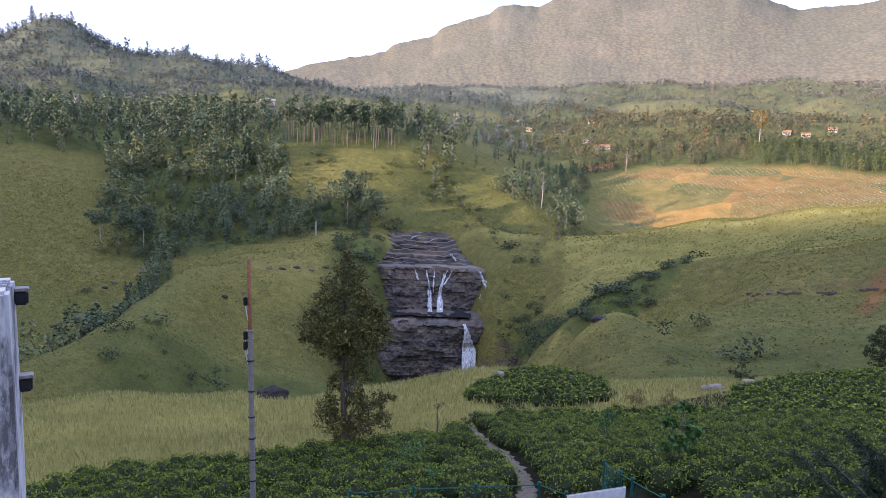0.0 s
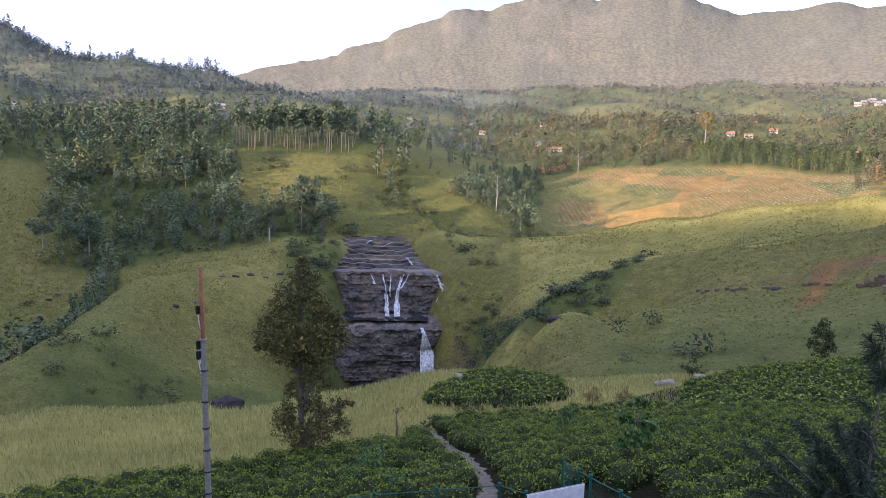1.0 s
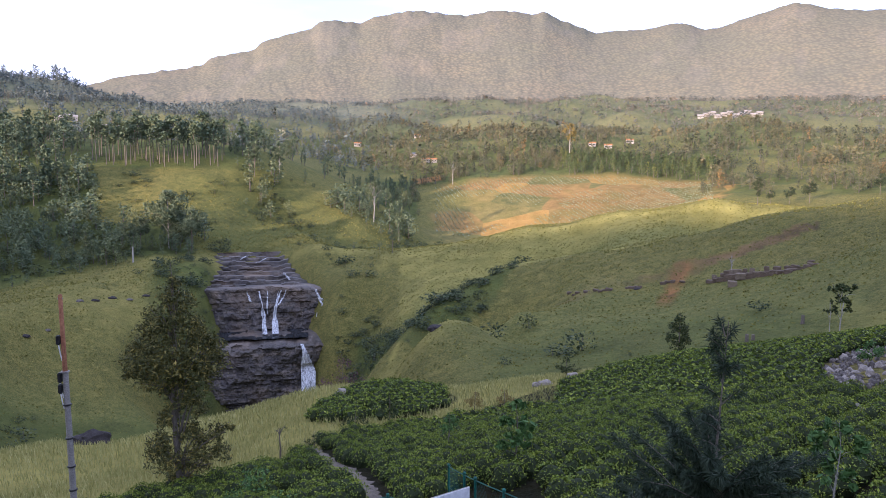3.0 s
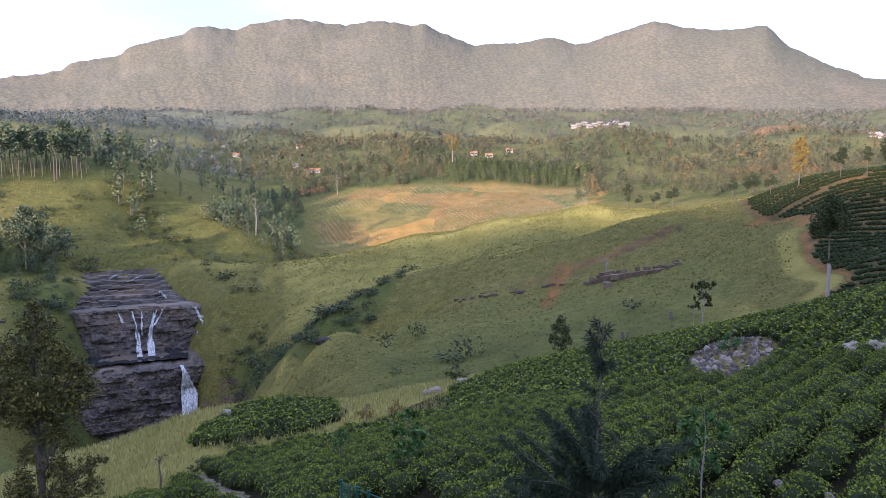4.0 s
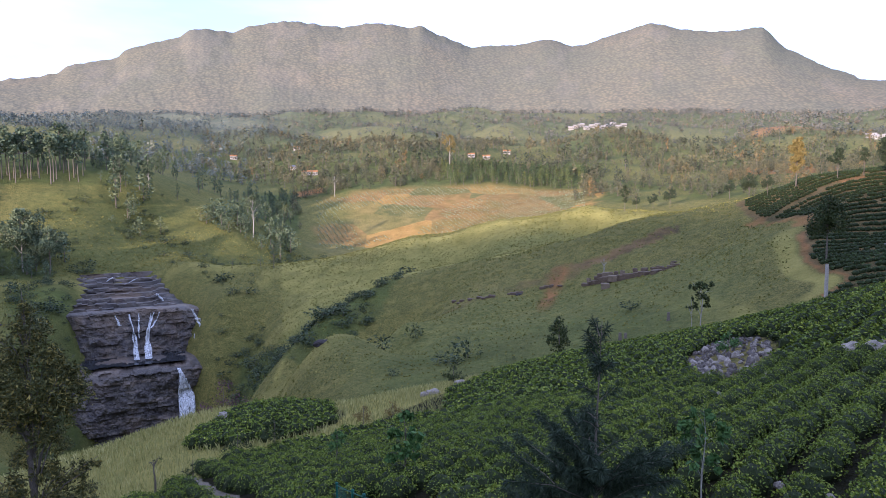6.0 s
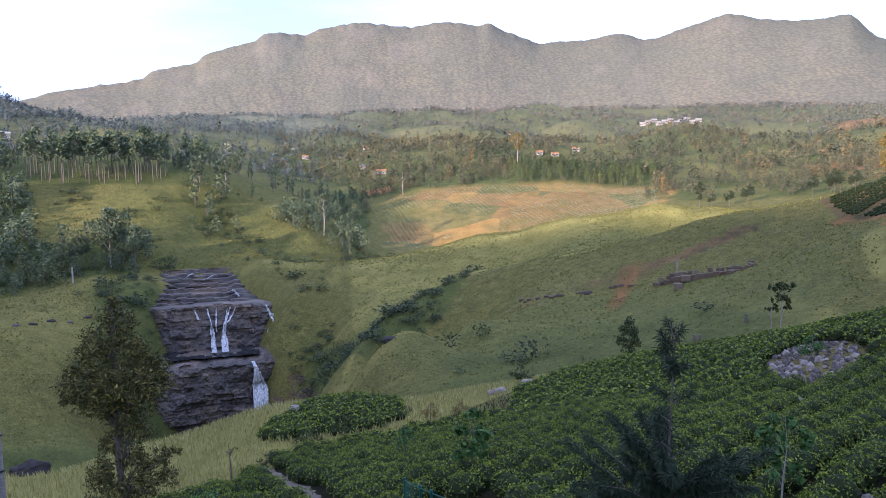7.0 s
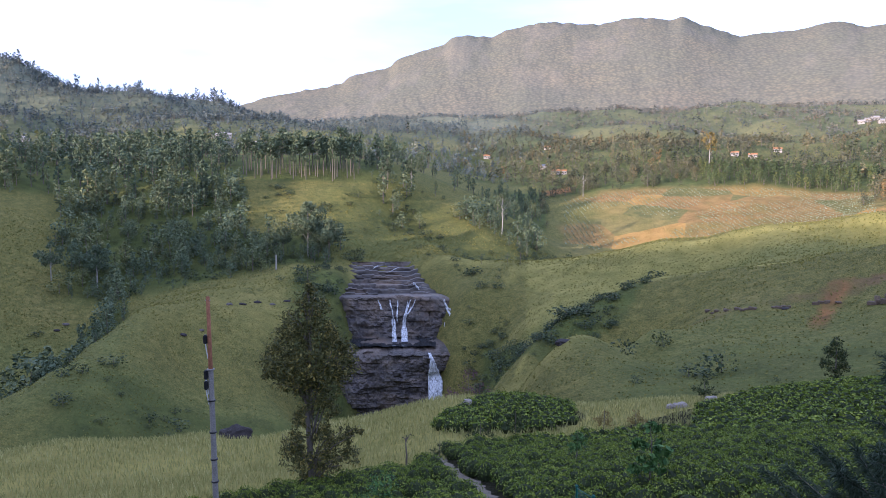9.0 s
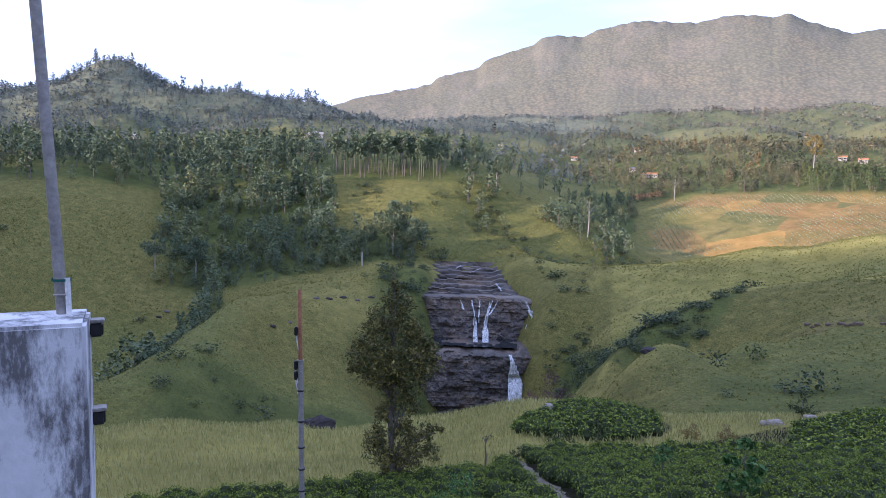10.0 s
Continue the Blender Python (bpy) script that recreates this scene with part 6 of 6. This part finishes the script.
    for k, (az, sl, w) in enumerate([(-17.0, -.165, 3.0), (-16.0, -.166, 3.6),
                                     (-14.8, -.164, 3.4), (-13.6, -.168, 2.8), (-12.4, -.164, 3.0), (-29.4, -.185, 3.0), (-28.8, -.178, 3.4), (-36.2, -.066, 5.0), (-20.6, -.205, 3.0), (-19.2, -.20, 2.4), (11.2, -.226, 4.0), (28.0, -.158, 2.2)]):
        x, y, z, d = spot(az, sl, 120)
        boulder("outcrop", (x, y, z - w * .12), (w, w * .7, w * .42), "dark rock outcrop on a grassy slope", M["rock_mid"] if k % 3 == 0 else M["rock_dark"], 40 + k, "rock", turn=r.uniform(-30, 30))


far_trees()


def rock_ledge():
    """A broken band of bedded rock across the grass slope: squared blocks in courses, low and scattered where the band runs out."""
    r = np.random.default_rng(52)
    x, y, z, d = spot(35.7, -.134, 120)
    ob = thing("rock_ledge", (x, y, z), "broken band of brown bedded rock across a grass slope", "rock")
    o = Vector((x, y, z))

    def block(az, sl, w, h, mat, lift=0.0):
        x, y, z, d = spot(az, sl, 120)
        bm = box_bm((w, w * .9, h), (0, 0, 0), .09)
        bmesh.ops.subdivide_edges(bm, edges=[e for e in bm.edges if e.calc_length() > .6], cuts=2, use_grid_fill=True)
        for v in bm.verts:
            v.co += noise.noise_vector(v.co * 1.1 + Vector((az * 9, sl * 90, 0))) * .16
        bm.transform(Matrix.Translation(Vector((x, y, z + lift)) - o) @ Matrix.Rotation(radians(-az + r.uniform(-14, 14)), 4, "Z") @ Matrix.Rotation(radians(r.uniform(-5, 5)), 4, "Y"))
        part("rock_block", bm, M[mat], ob)

    for az in np.arange(33.6, 40.8, .42):
        sl = float(np.interp(az, [33.6, 35.7, 39.2, 40.8], [-.143, -.136, -.123, -.110]))
        tall = float(np.interp(az, [33.6, 35, 38, 40.8], [.9, 1.9, 1.5, .5]))
        block(az + r.uniform(-.1, .1), sl, r.uniform(1.5, 2.3), tall * r.uniform(.8, 1.1), "rock_brown", tall * .2)
        if r.random() < .75:
            block(az + r.uniform(-.2, .2), sl + .0025, r.uniform(1.0, 1.9), tall * .7, "rock_brown" if r.random() < .9 else "rock_tan", tall * .75)
    for az in np.arange(22.5, 33.4, .36):
        if r.random() < .62:
            sl = float(np.interp(az, [21.9, 28.2, 31.1, 33.6], [-.171, -.156, -.145, -.142])) + r.normal(0, .0012)
            block(az, sl, r.uniform(.8, 1.9), r.uniform(.4, .9), "rock_brown", .1)
    block(35.25, -.146, 2.0, 1.7, "rock_tan", .3)
    block(35.8, -.137, 2.2, 1.5, "rock_tan", .9)


rock_ledge()


def house(place, size, turn, roof_mat, label, name="house"):
    """A small plastered house with a pitched sheet roof, door and windows."""
    w, d, h = size
    ob = thing(name, place, label, "house", turn=turn)
    part("wall", box_bm((w, d, h + 1.5), (0, 0, h / 2 - .75), .03), M["white_wash"], ob)
    bm = bmesh.new()
    e, r = .5, d * .3
    pts = [(-w / 2 - e, -d / 2 - e, h - .1), (w / 2 + e, -d / 2 - e, h - .1), (w / 2 + e, 0, h + r), (-w / 2 - e, 0, h + r), (-w / 2 - e, d / 2 + e, h - .1), (w / 2 + e, d / 2 + e, h - .1)]
    vs = [bm.verts.new(p) for p in pts] + [bm.verts.new((p[0], p[1], p[2] + .14)) for p in pts]
    for f in ((0, 1, 2, 3), (3, 2, 5, 4), (9, 8, 7, 6), (10, 11, 8, 9), (0, 6, 7, 1), (4, 5, 11, 10), (0, 3, 9, 6), (3, 4, 10, 9), (1, 7, 8, 2), (2, 8, 11, 5)):
        bm.faces.new([vs[i] for i in f])
    part("roof", bm, roof_mat, ob)
    part("door", box_bm((1.0, .12, 2.0), (0, -d / 2 - .03, 1.0), .02), M["bark"], ob, "dark wooden door")
    n = max(1, int(w // 4))
    for i in range(n):
        for s in (-1, 1):
            part("window", box_bm((1.1, .1, 1.0), (s * (1.6 + 1.9 * i) if 1.6 + 1.9 * i < w / 2 - .6 else s * w * .36, -d / 2 - .03, 1.6), .02), M["black"], ob, "dark window")
    return ob


def houses():
    def put(az, sl, size, turn, roof, label, start=300):
        x, y, z, d = spot(az, sl, start)
        return house((x, y, z + .2), size, turn, M[roof], label)

    house(on_ground(42.9, 300, 2.9), (11, 7, 2.6), -30, M["metal_roof"], "low farm building with a grey sheet roof behind a ridge")
    put(10.2, .022, (9, 5, 3.2), -8, "soil", "small house with an orange roof on bare earth", 450)
    put(10.9, .022, (6, 5, 3.0), -12, "soil", "small house with an orange roof beside another", 450)
    put(9.2, .030, (7, 5, 3.0), 5, "metal_roof", "small white house among trees", 450)
    for k in range(11):
        put(32.3 + k * .42, .083 + .002 * (k % 3), (8.5, 6, 3.2), -30 + 9 * (k % 4), "white_wash", "white estate house in a hillside row", 800)
    for az, sl in ((53.8, .058), (54.3, .056), (56.0, .059), (56.5, .060), (57.0, .058)):
        put(az, sl, (11, 6, 3.4), -45, "white_wash", "long white building in distant trees", 700)
    for az, sl, lab in ((-17.7, .070, "white houses"), (-17.2, .072, "white"), (-16.8, .071, "white"), (-14.8, .060, "white"), (-30.8, .058, "white")):
        put(az, sl, (9, 6, 3.4), 15, "white_wash", "small white house on the hazy far slope", 650)
    for az, sl in ((25.3, .043), (24.0, .046), (27.0, .05), (4.5, .045), (9.5, .058)):
        put(az, sl, (8, 5, 3.0), -20, "soil", "small house with an earthen-coloured roof among trees", 600)


houses()


def crops():
    """Rows of pale cabbages on the terraced fields."""
    r = np.random.default_rng(61)
    u, v = np.meshgrid(np.arange(60, 340, 3.6), np.arange(380, 640, 2.6))
    x, y = (u + r.normal(0, .35, u.shape)).ravel(), (v + r.normal(0, .3, v.shape)).ravel()
    az, d = np.degrees(np.arctan2(x, y)), np.hypot(x, y)
    patch = fbm(x / 45, y / 45, 3, 77)
    ok = (d > 470) & (d < 615) & (az > 11) & (az < 33.5) & (patch > -.3) & (r.random(len(x)) < .88)
    p = np.stack([x, y, ground(x, y)], -1)[ok]
    proto = [leaves(blob_points(7, r, (0, 0, .35), (.5, .5, .35), .5), .42, r, .8, .8) + (np.zeros(7, int),) for _ in range(4)]
    M["cabbage"] = foliage("pale_cabbage", (0.16, 0.20, 0.10), (0.28, 0.31, 0.18), (0.44, 0.45, 0.32), .05)
    scatter("crop_rows", proto, p, np.full(len(p), 1.0), r.uniform(.7, 1.1, len(p)), (M["cabbage"],), "rows of pale cabbages on brown hillside fields", "crops", r)


crops()
